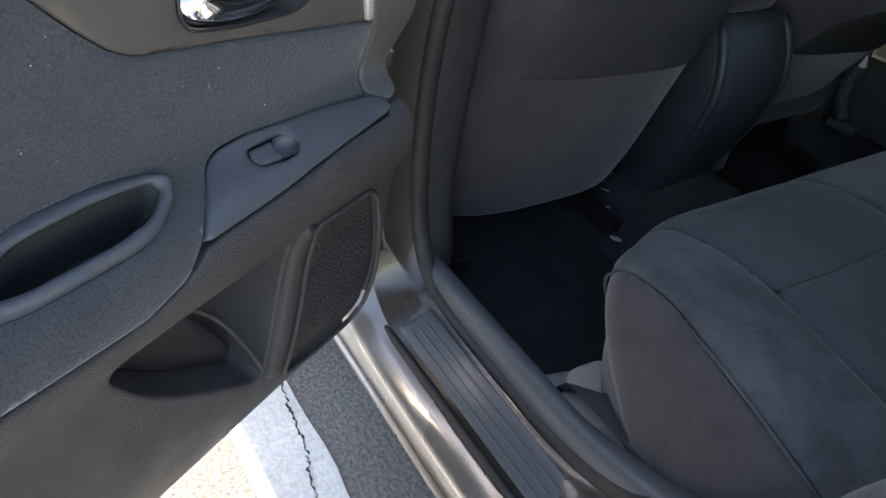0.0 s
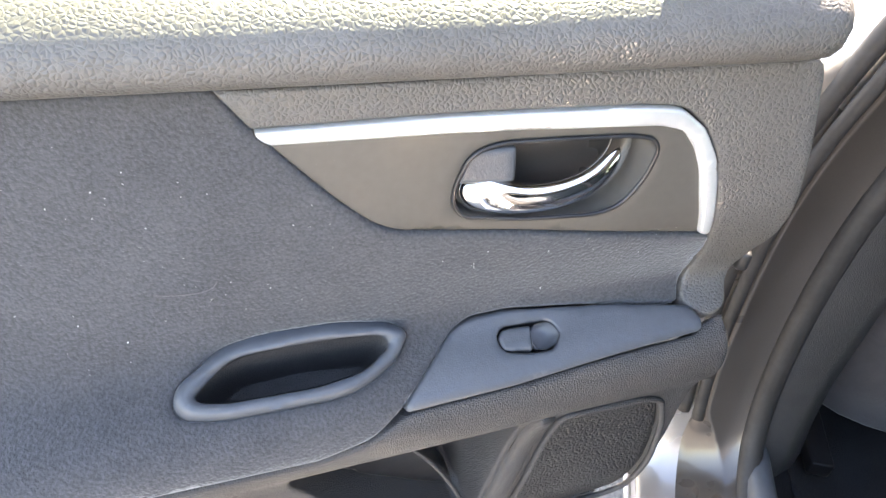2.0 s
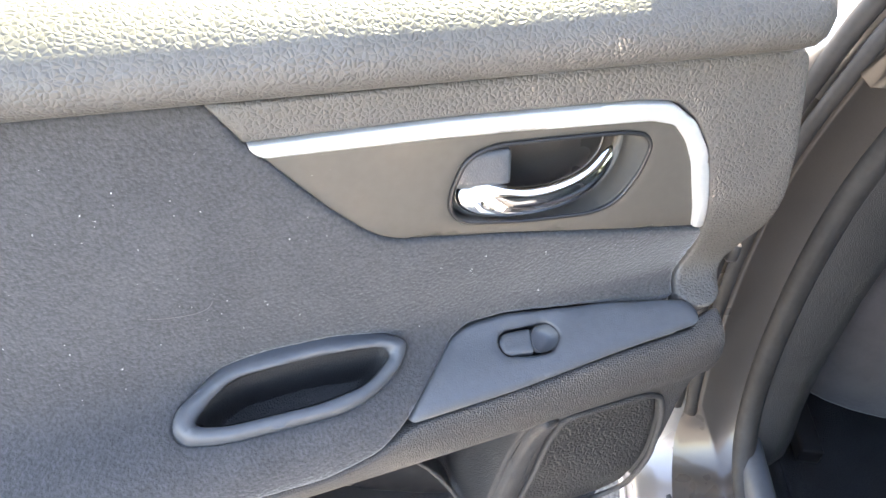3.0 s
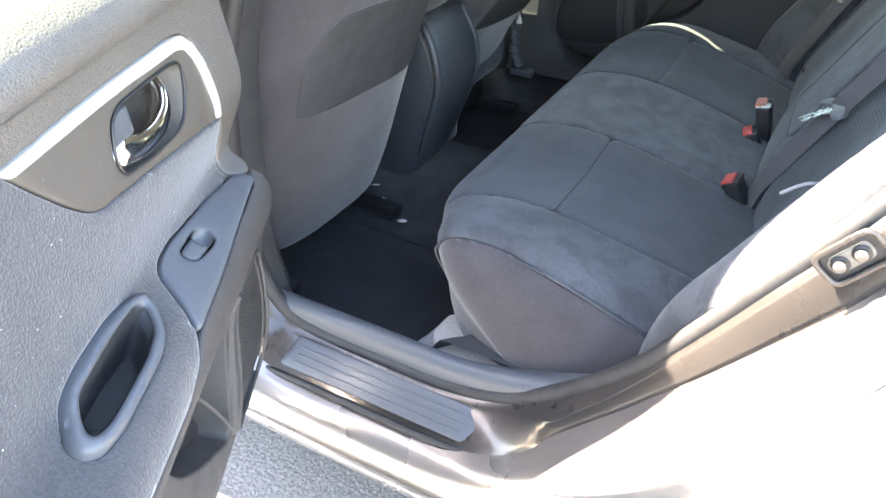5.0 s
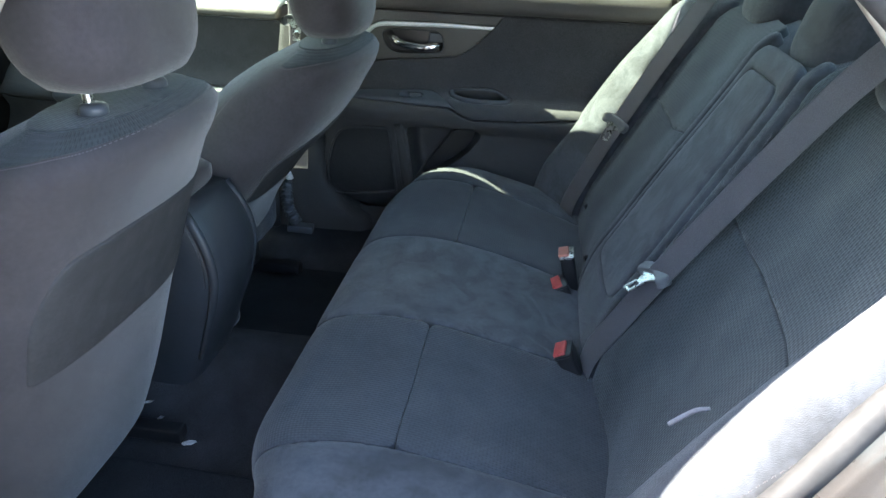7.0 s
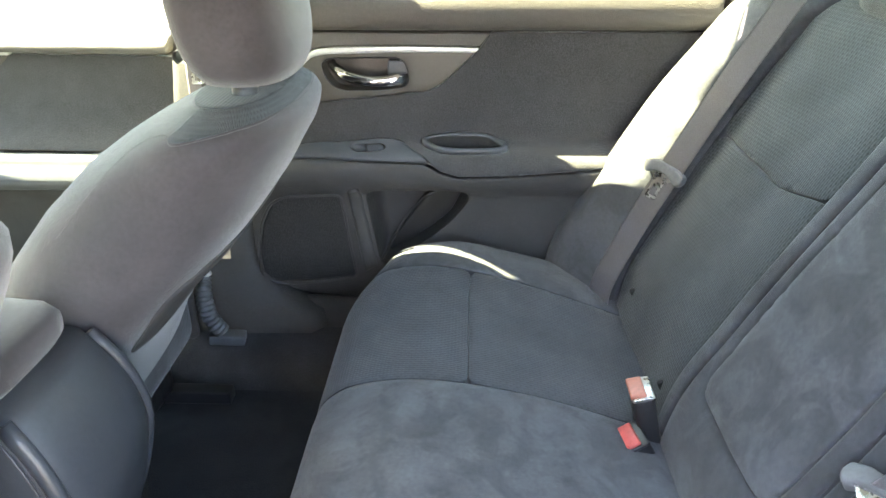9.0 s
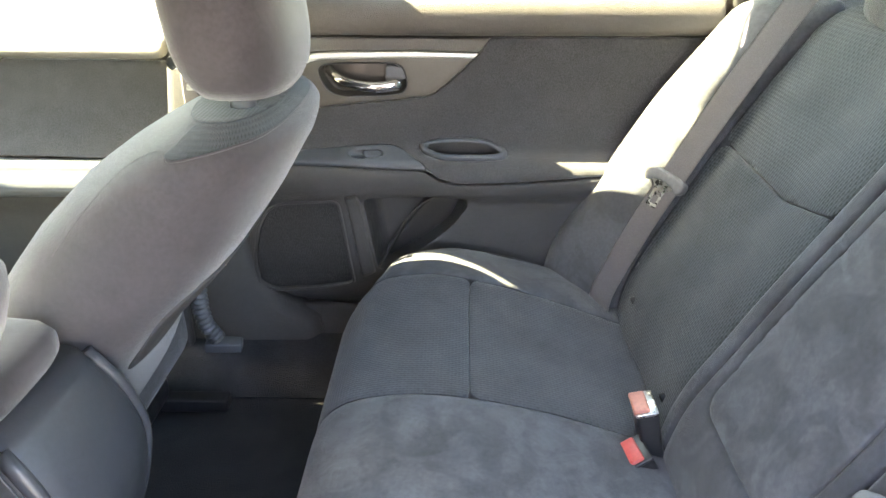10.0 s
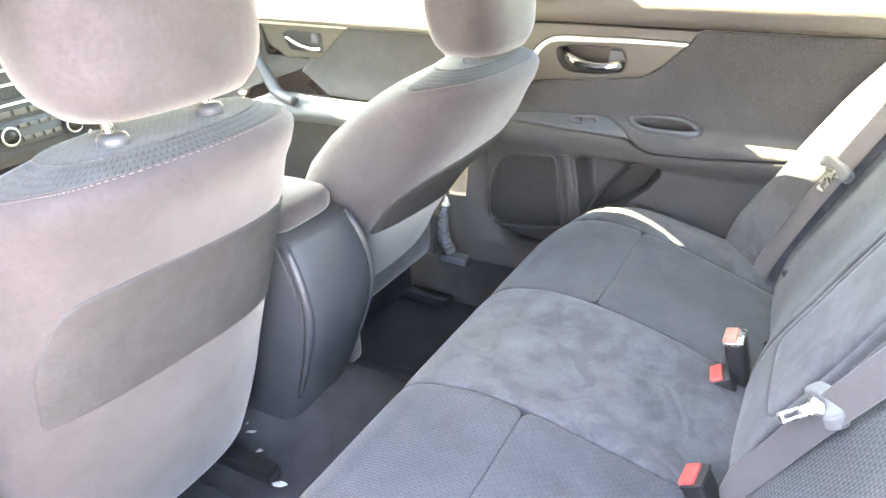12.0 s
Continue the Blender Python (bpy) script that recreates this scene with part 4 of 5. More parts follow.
def cushion_at(y, s):
    a = abs(y)
    x, z = cush_x(s), cush_z(s)
    x += max(0.0, a - 0.40) ** 2 * (1.35 + 1.6 * max(0.0, min(1.0, (0.62 - z) / 0.10))) * max(0.0, min(1.0, (0.72 - x) / 0.15))
    z += 0.010 * math.exp(-((a - 0.55) / 0.09) ** 2) - 0.008 * math.exp(-((a - 0.33) / 0.12) ** 2) * (x > 0.5)
    if a > 0.56:
        t = min(1.0, (a - 0.56) / 0.135) * math.pi / 2
        c = max(0.0, math.cos(t)) ** 0.625
        x, z = 0.75 + (x - 0.75) * c, 0.39 + (z - 0.39) * c
        y = math.copysign(0.56 + 0.135 * math.sin(t) ** 0.625, y)
    return Vector((x, y, z))


def end_arc(y):
    """The surface's own coordinate for a place y on the rounded cushion end."""
    return y if y <= 0.56 else 0.56 + 0.135 * math.asin(min(1.0, (y - 0.56) / 0.135) ** 1.6) * 2 / math.pi


def on_surface(at):
    def f(a, b, h):
        p = at(a, b)
        if h == 0:
            return p
        da, db = at(a + 0.002, b) - at(a - 0.002, b), at(a, b + 0.002) - at(a, b - 0.002)
        n = da.cross(db)
        n = n.normalized() if n.length > 1e-12 else Vector((0, 0, 1))
        return p + n * h
    return f


# the cushion's normal points up with y to the side and s to the rear
def cushion_place(y, s, h):
    return on_surface(cushion_at)(y, s, -h)


bench = thing("rear_bench", "charcoal suede rear bench seat with perforated cloth inserts", "car seat", (0.75, 0, 0.30))
core = [[cushion_place(y, s, -0.014) for s in np.linspace(0, S_END, 46)] for y in np.linspace(-0.694, 0.694, 120)]
part("cushion_core", sheet(core), SUEDE, bench)
G = 0.0005
side = [(0.6945, 0.0), (0.6945, S_END)] + [(end_arc(y), *r) for y, *r in ((0.647, S_END), (0.642, S_SEAM), (0.624, S_LIP + 0.10), (0.607, S_LIP + 0.02, 0.008), (0.56, S_LIP - G))]
part("skirt", patch(fillet(side + [(-y, *r) for y, *r in side[::-1]], 0.006), cushion_place, 0.014, 0.002, 0.012, puff=0.002), SUEDE_WARM, bench, "plain suede front and ends of the cushion")
part("centre_cushion", patch(fillet([(-0.150, S_LIP + G), (0.150, S_LIP + G), (0.166, S_LIP + 0.13), (0.166, S_SEAM + 0.12), (0.150, S_END), (-0.150, S_END), (-0.166, S_SEAM + 0.12), (-0.166, S_LIP + 0.13)], 0.05), cushion_place, 0.014, 0.0016, 0.014, puff=0.003), SUEDE_MARKED, bench, "marked suede middle of the cushion")
for k in (-1, 1):
    def outline(pts, k=k):
        return fillet([(k * p[0], *p[1:]) for p in pts], 0.02)
    a0 = [(0.152 + G, S_LIP + G), (0.168 + G, S_LIP + 0.13), (0.168 + G, S_SEAM - G), (0.500, S_SEAM - G), (0.520, S_LIP + 0.06), (0.535, S_LIP + G)]
    a1 = [(0.168 + G, S_SEAM + G), (0.168 + G, S_SEAM + 0.12), (0.152 + G, S_END), (0.470, S_END), (0.492, S_SEAM + 0.12), (0.500, S_SEAM + G)]
    part("front_insert", patch(outline(a0), cushion_place, 0.014, 0.0012, 0.012, lift=0.0, puff=0.002), KNIT_FAINT, bench, "perforated cloth insert")
    part("rear_insert", patch(outline(a1), cushion_place, 0.014, 0.0012, 0.012, lift=0.0, puff=0.002), KNIT_FAINT, bench, "perforated cloth insert")
    b = [(0.502, S_SEAM), (0.522, S_LIP + 0.06), (0.537, S_LIP + G), (0.56, S_LIP + G), (end_arc(0.605), S_LIP + 0.021), (end_arc(0.622), S_LIP + 0.10), (end_arc(0.640), S_SEAM), (end_arc(0.645), S_END), (0.472, S_END), (0.494, S_SEAM + 0.12)]
    part("side_roll", patch(outline(b), cushion_place, 0.014, 0.002, 0.012, puff=0.004), SUEDE, bench, "suede side of the cushion")
    pipe = [cushion_place(k * end_arc(a), s, 0.001) for a, s in ((0.56, S_LIP), (0.607, S_LIP + 0.02), (0.624, S_LIP + 0.10), (0.642, S_SEAM), (0.647, S_END - 0.05))]
    part("piping", sweep(curve_points(pipe, 8), circle(0.0022, 6)), SUEDE, bench)

back_x = table([(0.50, 0.945), (0.56, 0.950), (0.65, 0.972), (0.74, 1.018), (0.86, 1.080), (0.99, 1.150), (1.08, 1.195), (1.15, 1.225)])
roll_out = table([(0.50, 0.112), (0.62, 0.116), (0.75, 0.110), (0.86, 0.105), (0.95, 0.098), (1.03, 0.080), (1.12, 0.060)])


near_roll = table([(0.0, 0.0), (0.55, 0.0), (0.58, 0.009), (0.60, 0.018), (0.63, 0.044), (0.655, 0.054), (0.68, 0.054), (0.70, 0.044), (0.72, 0.016), (0.735, -0.035)])


out_lean = table([(0.60, 0.0), (0.75, 0.006), (0.85, 0.014), (0.96, 0.030), (1.09, 0.050)])


def leaned(a, z):
    """How far the near bolster's lines lean outward at the height z."""
    return out_lean(z) * max(0.0, min(1.0, (a - 0.42) / 0.12)) * max(0.0, min(1.0, (0.735 - a) / 0.07))


def back_at(y, z):
    a = abs(y)
    if y < 0:
        a = a - leaned(a, z)
    t = max(0.0, min(1.0, (a - 0.485) / 0.15))
    x = back_x(z) - (roll_out(z) * t * t * (3 - 2 * t) if y > 0 else near_roll(a) * roll_out(z) / 0.107)
    x += 0.012 * math.exp(-((a - 0.32) / 0.09) ** 2)
    if y > 0 and a > 0.650:
        e = min(1.0, (a - 0.650) / 0.082)
        x += 0.15 * (1 - math.sqrt(max(0.0, 1 - e * e)))
    if z > 1.08:
        x += (z - 1.08) ** 2 * 16
    return Vector((x, y, z))


def back_place(y, z, h):
    return on_surface(back_at)(y, z, -h)


core = [[back_place(y, z, -0.014) for z in np.linspace(0.42, 1.14, 40)] for y in np.linspace(-0.728, 0.728, 94)]
part("backrest_core", sheet(core), SUEDE, bench)
part("centre_backrest", patch(fillet([(-0.135, 0.53), (0.135, 0.53), (0.130, 0.80), (0.112, 1.10), (-0.112, 1.10), (-0.130, 0.80)], 0.04), back_place, 0.015, 0.006, 0.02, lift=0.010, puff=0.0,
     holes=[fillet([(-0.104, 0.672), (0.104, 0.672), (0.105, 0.80), (0.086, 1.062), (-0.086, 1.062), (-0.105, 0.80)], 0.03)]), SUEDE, bench, "suede border of the backrest's middle")
part("centre_panel", patch(fillet([(-0.103, 0.673), (0.103, 0.673), (0.104, 0.80), (0.085, 1.061), (-0.085, 1.061), (-0.104, 0.80)], 0.03), back_place, 0.013, 0.002, 0.02, lift=0.0105, puff=0.002, puff_width=0.03), SUEDE_MARKED, bench, "marked suede panel in the backrest's middle")
for k in (-1, 1):
    def outline(pts, k=k):
        return fillet([(k * (p[0] + (leaned(p[0], p[1]) if k < 0 else 0.0)), *p[1:]) for p in pts], 0.02)
    part("backrest_welt", patch(outline([(0.139, 0.53), (0.172, 0.53), (0.166, 0.80), (0.146, 1.115), (0.116, 1.115), (0.134, 0.80)]), back_place, 0.012, 0.007, 0.02, lift=0.009), SUEDE, bench, "raised suede roll beside the middle")
    g = 0.085 if k < 0 else 0.0
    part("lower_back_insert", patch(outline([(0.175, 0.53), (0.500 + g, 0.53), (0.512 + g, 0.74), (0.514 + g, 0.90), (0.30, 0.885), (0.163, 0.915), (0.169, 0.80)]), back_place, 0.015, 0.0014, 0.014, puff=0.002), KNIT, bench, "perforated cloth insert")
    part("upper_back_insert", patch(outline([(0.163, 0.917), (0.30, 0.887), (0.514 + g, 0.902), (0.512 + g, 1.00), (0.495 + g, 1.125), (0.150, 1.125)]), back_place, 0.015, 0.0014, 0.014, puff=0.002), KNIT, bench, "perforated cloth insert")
    part("backrest_bolster", patch(outline([(0.508 + g, 0.44), (0.700, 0.44), (0.726, 0.60), (0.728, 0.98), (0.705, 1.09), (0.60, 1.125), (0.504 + g, 1.125), (0.521 + g, 1.00), (0.523 + g, 0.90), (0.521 + g, 0.74)]), back_place, 0.013, 0.006, 0.016, lift=0.004, puff=0.008), SUEDE, bench, "suede side bolster of the backrest")
    seam = [back_place(k * (y + 0.012 * (k < 0) + (leaned(y, z) if k < 0 else 0.0)), z, 0.0128) for y, z in ((0.690, 0.56), (0.694, 0.70), (0.696, 0.85), (0.694, 1.00), (0.680, 1.08))]
    seam = curve_points(seam, 44)
    part("bolster_seam", merged(*[sweep([seam[i], seam[i + 1]], circle(0.0005, 4)) for i in range(0, len(seam) - 1, 2)]), SUEDE_WARM, bench, "stitched seam")


# black strip laid along the bolster gap to paint its shade
gap = [back_place(-0.6015 - leaned(0.6015, z), z, 0.004) for z in np.linspace(0.58, 1.12, 24)]
part("gap_shade", sweep(gap, circle(0.0028, 6)), PLASTIC_BLACK, bench, "black strip for the shade in the gap beside the bolster")
for y, z in ((0.455, 0.625), (0.215, 0.600)):
    c = back_place(y, z, 0.002)
    part("trim_pin", block(c, (0.010, 0.008, 0.016), 0.003, Euler((0, -0.4, 0)).to_matrix()), PLASTIC_BLACK, bench, "small black plastic pin")


def pillow(center, half, lean, mat, parent, name, label="", p=2.6, steps=14):
    """A padded, rounded cushion form."""
    rings = []
    for i in range(1, steps):
        t = -1 + 2 * i / steps
        c = (1 - abs(t) ** 3.2) ** (1 / 3.2)
        ring = []
        for j in range(28):
            a = 2 * math.pi * j / 28
            cx, cy = math.cos(a), math.sin(a)
            r = (abs(cx) ** p + abs(cy) ** p) ** (-1 / p)
            ring.append(Vector(center) + Vector((half[0] * c * r * cx + lean * t * half[2], half[1] * c * r * cy, half[2] * t)))
        rings.append(ring)
    return part(name, loft(rings), mat, parent, label)


for y in (-0.36, 0.0, 0.36):
    pillow((1.285, y, 1.165 - 0.02 * (y == 0)), (0.055, 0.125 - 0.02 * (y == 0), 0.075), 0.25, SUEDE, bench, "headrest", "suede headrest")


# ---- front seats ----
seat_back = table([(0.40, 0.04), (0.44, 0.07), (0.57, 0.135), (0.66, 0.195), (0.73, 0.250), (0.79, 0.310), (0.87, 0.375), (0.94, 0.418), (0.99, 0.438), (1.02, 0.436), (1.045, 0.405)])
seat_front = table([(0.40, -0.14), (0.60, -0.05), (0.70, 0.00), (0.80, 0.025), (0.90, 0.105), (0.98, 0.195), (1.045, 0.295)])
seat_half = table([(0.36, 0.250), (0.40, 0.260), (0.60, 0.266), (0.80, 0.262), (0.92, 0.243), (0.98, 0.231), (1.02, 0.204), (1.045, 0.150)])


driver_back = table([(0.33, 0.19), (0.364, 0.205), (0.44, 0.232), (0.57, 0.272), (0.68, 0.305), (0.75, 0.330), (0.82, 0.355), (0.87, 0.378), (0.94, 0.418), (0.99, 0.438), (1.02, 0.436), (1.045, 0.405)])


def top_drop(z):
    return z if z < 0.93 else 0.93 + (z - 0.93) * 0.78


def ring_power(z):
    """The shoulders are rounder in plan than the seat below."""
    return 3.2 - 0.9 * max(0.0, min(1.0, (z - 0.86) / 0.08))


def seat_ring(cy, dx, dz, z, back, n=44):
    p = ring_power(z)
    x0, x1, w = seat_front(z), back(z), seat_half(z)
    xc, t = (x0 + x1) / 2, (x1 - x0) / 2
    out = []
    for j in range(n):
        a = 2 * math.pi * j / n
        c, s = math.cos(a), math.sin(a)
        r = (abs(c) ** p + abs(s) ** p) ** (-1 / p)
        out.append(Vector((xc + t * r * c + dx, cy + w * r * s, top_drop(z) + dz)))
    return out


def front_seat(cy, dx, dz, label, back, pocket, head_drop=0.0):
    seat = thing("bucket_seat", label, "car seat", (0.1 + dx, cy, 0.30), group="front seats")
    zs = [0.362, 0.366, 0.374, 0.40, 0.44, 0.50, 0.57, 0.64, 0.70, 0.76, 0.82, 0.88, 0.93, 0.965, 0.99, 1.008, 1.022, 1.034, 1.042, 1.047]
    part("backrest", loft([seat_ring(cy, dx, dz, z, back) for z in zs]), SUEDE_WARM, seat, "suede backrest")

    def rear(y, z, h):
        x0, x1, w = seat_front(z), back(z), seat_half(z)
        xc, t = (x0 + x1) / 2, (x1 - x0) / 2
        q = min(0.999, abs(y) / w)
        return Vector((xc + t * (1 - q ** 3.2) ** (1 / 3.2) + dx + 0.8 * h, cy + y, top_drop(z) + dz - 0.45 * h))

    part("map_pocket", patch(fillet(pocket, 0.035), rear, 0.015, 0.003, 0.006, lift=0.003), POCKET_MESH, seat, "dark elastic map pocket")

    def around(a, z, h):
        """Round the shoulder: a runs along the ring from the middle of the rear."""
        x0, x1, w = seat_front(z), back(z), seat_half(z)
        ang = a / 0.22
        c, s = math.cos(ang), math.sin(ang)
        p = ring_power(z)
        r = (abs(c) ** p + abs(s) ** p) ** (-1 / p)
        return Vector(((x0 + x1) / 2 + ((x1 - x0) / 2 + h) * r * c + dx, cy + (w + h) * r * s, top_drop(z) + dz + 0.6 * h))

    line = [(-0.40, 1.008), (-0.33, 1.016), (-0.26, 1.022), (-0.17, 1.025), (0.0, 1.027), (0.17, 1.025), (0.26, 1.022), (0.33, 1.016), (0.40, 1.008)]
    side = [(0.455, 1.016), (0.490, 1.004), (0.492, 0.985), (0.478, 0.960), (0.460, 0.925), (0.450, 0.880)]
    run = curve_points([around(-a, z, 0.0014) for a, z in side[::-1]] + [around(a, z, 0.0014) for a, z in line] + [around(a, z, 0.0014) for a, z in side], 30)
    part("stitching", merged(*[sweep([run[i], run[i + 1]], circle(0.0006, 4)) for i in range(0, len(run) - 1, 2)]), THREAD, seat, "pale line of stitches")
    part("top_insert", patch(fillet([(a, z + 0.003) for a, z in line] + [(0.44, 1.012), (0.44, 1.045), (-0.44, 1.045), (-0.44, 1.012)], 0.01), around, 0.009, 0.001, 0.004, lift=0.0012), KNIT, seat, "perforated cloth over the shoulder")
    part("top_cap", patch([np.array((p.x, p.y)) for p in seat_ring(cy, dx, dz, 1.044, back)], lambda x, y, h: Vector((x, y, top_drop(1.046) + dz + h)), 0.012, 0.001, 0.003, lift=0.0015), KNIT, seat)
    pillow((0.352 + dx, cy, 1.166 + dz - head_drop), (0.080, 0.152, 0.128), -0.10, SUEDE_WARM, seat, "headrest", "suede headrest", p=2.8)
    for k in (-1, 1):
        yy = cy + k * 0.072
        post = part("headrest_post", sweep([(0.362 + dx, yy, 0.99 + dz), (0.357 + dx, yy, 1.08 + dz)], circle(0.0065, 12), up=(0, 1, 0)), STEEL, seat, "steel headrest post")
        part("post_collar", sweep([(0.364 + dx, yy, 1.016 + dz), (0.364 + dx, yy, 1.029 + dz), (0.364 + dx, yy, 1.033 + dz), (0.364 + dx, yy, 1.035 + dz)], circle(0.0175, 22), up=(0, 1, 0), scale=[1.0, 1.0, 0.86, 0.55]), PLASTIC_BLUE, post, "grey plastic collar")
    # cushion, base and rails
    part("cushion", block((-0.16 + dx, cy, 0.50 + dz), (0.52, 0.50, 0.16), 0.05, segments=5), SUEDE, seat)
    part("seat_base", block((-0.16 + dx, cy, 0.385), (0.42, 0.40, 0.12), 0.02), PLASTIC_BLACK, seat)
    for k in (-1, 1):
        part("rail", block((-0.10, cy + k * 0.19, 0.315), (0.50 + 0.04 * (k > 0), 0.035, 0.03), 0.004), PLASTIC_BLACK, seat, "black seat rail")
    part("recliner_cover", block((0.115 + dx, cy - 0.245, 0.445 + dz), (0.11, 0.05, 0.11), 0.014), SUEDE_WARM, seat, "suede-covered side of the seat base")
    part("recliner_cover", block((-0.02 + dx, cy + 0.262, 0.47 + dz), (0.22, 0.03, 0.12), 0.012), PLASTIC, seat)
    return seat


driver = front_seat(-0.377, -0.075, 0.038, "charcoal suede driver's seat set higher and further forward", driver_back, [(-0.200, 0.690, 0.01), (0.228, 0.668, 0.01), (0.240, 0.74), (0.246, 0.850, 0.01), (-0.08, 0.872), (-0.175, 0.866, 0.03), (-0.206, 0.790)])
front_seat(0.353, 0.0, 0.0, "charcoal suede front passenger seat with a map pocket", seat_back, [(-0.205, 0.685, 0.01), (0.225, 0.640), (0.240, 0.72), (0.246, 0.836), (-0.15, 0.826), (-0.222, 0.79)], 0.018)
part("side_label", block((0.262, -0.632, 1.030), (0.004, 0.040, 0.006), 0.001), SUN_AND_LINT_WHITE, driver, "small white sewn label")

# ---- centre console ----
console = thing("centre_console", "dark plastic centre console with a padded armrest lid", "console", (0.0, 0, 0.30))
rows = []
for x, w, top in ((-0.80, 0.12, 0.60), (-0.45, 0.100, 0.66), (-0.20, 0.094, 0.760), (0.02, 0.094, 0.765)):
    bot = 0.36
    rows.append([Vector((x, y - 0.013, z)) for y, z in ((-w * 0.92, bot), (-w * 1.02, 0.55), (-w, top - 0.05), (-w + 0.012, top - 0.012), (-w + 0.04, top), (0, top + 0.004), (w - 0.04, top), (w - 0.012, top - 0.012), (w, top - 0.05), (w * 1.02, 0.55), (w * 0.92, bot))])
part("console_body", loft(rows), PLASTIC_SLATE, console)
rear_x = table([(0.34, 0.150), (0.40, 0.176), (0.50, 0.214), (0.58, 0.240), (0.65, 0.250), (0.72, 0.232), (0.775, 0.200)])
FAR_IN = 0.028
console_w = table([(0.34, 0.098), (0.45, 0.104), (0.60, 0.116), (0.70, 0.116), (0.775, 0.108)])


def console_ring(z):
    """A level section through the rear of the console, rounded at its corners."""
    xr, w = rear_x(z), console_w(z)
    half = [(-0.10, w - 0.004), (xr - 0.050, w), (xr - 0.030, w - 0.001), (xr - 0.016, w - 0.006), (xr - 0.005, w - 0.016), (xr + 0.001, w - 0.032), (xr + 0.005, w * 0.45)]
    return [Vector((x, -y, z)) for x, y in half] + [Vector((xr + 0.006, 0.0, z))] + [Vector((x, y - FAR_IN, z)) for x, y in half[::-1]]


part("rear_body", loft([console_ring(z) for z in np.linspace(0.34, 0.775, 30)]), PLASTIC_SLATE, console, "smooth bulging rear of the console")
lid = []
for x, s in ((-0.20, 0.7), (-0.185, 0.92), (-0.15, 1.0), (0.105, 1.0), (0.148, 0.95), (0.172, 0.80), (0.180, 0.55)):
    lid.append([Vector((x, 0.098 * s * a - 0.014, 0.797 + 0.028 * s * b)) for a, b in [(math.copysign(abs(math.cos(t)) ** 0.5, math.cos(t)), math.copysign(abs(math.sin(t)) ** 0.6, math.sin(t))) for t in np.linspace(0, 2 * math.pi, 25)[:-1]]])
part("armrest_lid", loft(lid), SUEDE_WARM, console, "padded suede armrest lid")
for k in (-1, 1):
    edge = [(rear_x(z) - 0.012, k * (console_w(z) - 0.005) - FAR_IN * (k > 0), z) for z in np.linspace(0.768, 0.44, 16)]
    part("corner_ridge", sweep(edge, circle(0.0105, 12, 0.0085), up=(0, 1, 0), scale=[1.0 - 0.5 * (i / 15) ** 2 for i in range(16)]), PLASTIC_SLATE, console, "rounded corner ridge")
    groove = [(rear_x(z) - 0.028, k * (console_w(z) + 0.0005) - FAR_IN * (k > 0), z) for z in np.linspace(0.765, 0.62, 10)]
    part("side_groove", sweep(groove, circle(0.0016, 6), up=(0, 1, 0)), PLASTIC_SLATE, console)
    tray = [(x, k * 0.0985 - 0.014, 0.7735 + 0.002 * math.sin(x * 20)) for x in np.linspace(-0.16, 0.155, 12)]
    part("lid_gap", sweep(tray, circle(0.0018, 6), up=(0, 0, 1)), PLASTIC_BLACK, console)

# ---- dashboard ----
dash = thing("dashboard", "black dashboard with a climate control panel", "dashboard", (-0.95, 0, 0.55))
prof = [(-1.20, 0.60), (-0.86, 0.58), (-0.80, 0.70), (-0.78, 0.84), (-0.82, 0.93), (-0.92, 0.975), (-1.20, 0.99)]
part("dash_body", loft([[Vector((x + 0.03 * (abs(y) > 0.6), y, z)) for x, z in prof] for y in (-0.74, -0.6, -0.3, 0.0, 0.3, 0.6, 0.74)]), PLASTIC_BLACK, dash)


def stack(y, z, h):
    return Vector((-0.775 + 0.25 * (0.78 - z) + h, y, z + 0.2 * h))


panel = part("control_panel", patch(fillet([(-0.12, 0.735), (0.20, 0.735), (0.255, 0.775), (0.265, 0.86), (0.25, 1.00), (-0.16, 1.00), (-0.17, 0.80)], 0.02), stack, 0.03, 0.004, 0.03, lift=0.006), PLASTIC_BLACK, dash, "glossy black control panel")
part("screen", patch(fillet([(-0.11, 0.885), (0.17, 0.885), (0.17, 0.985), (-0.11, 0.985)], 0.006), stack, 0.03, 0.002, 0.004, lift=0.010), GRILLE_MESH, panel)
for z in (0.868, 0.912, 0.945):
    part("trim_bar", patch(fillet([(-0.13, z), (0.215, z + 0.004), (0.215, z + 0.010), (-0.13, z + 0.006)], 0.002), stack, 0.03, 0.001, 0.004, lift=0.013), SILVER, panel, "thin silver trim bar")
part("climate_plate", patch(fillet([(-0.15, 0.778), (0.225, 0.772), (0.232, 0.835), (-0.15, 0.842)], 0.012), stack, 0.03, 0.002, 0.006, lift=0.012), PLASTIC_SLATE, panel, "grey climate control plate")
part("lower_edge", sweep(curve_points([stack(y, z, 0.014) for y, z in ((-0.15, 0.722), (0.05, 0.722), (0.18, 0.737), (0.245, 0.765))], 8), circle(0.003, 6)), CHROME, panel, "chrome line under the panel")
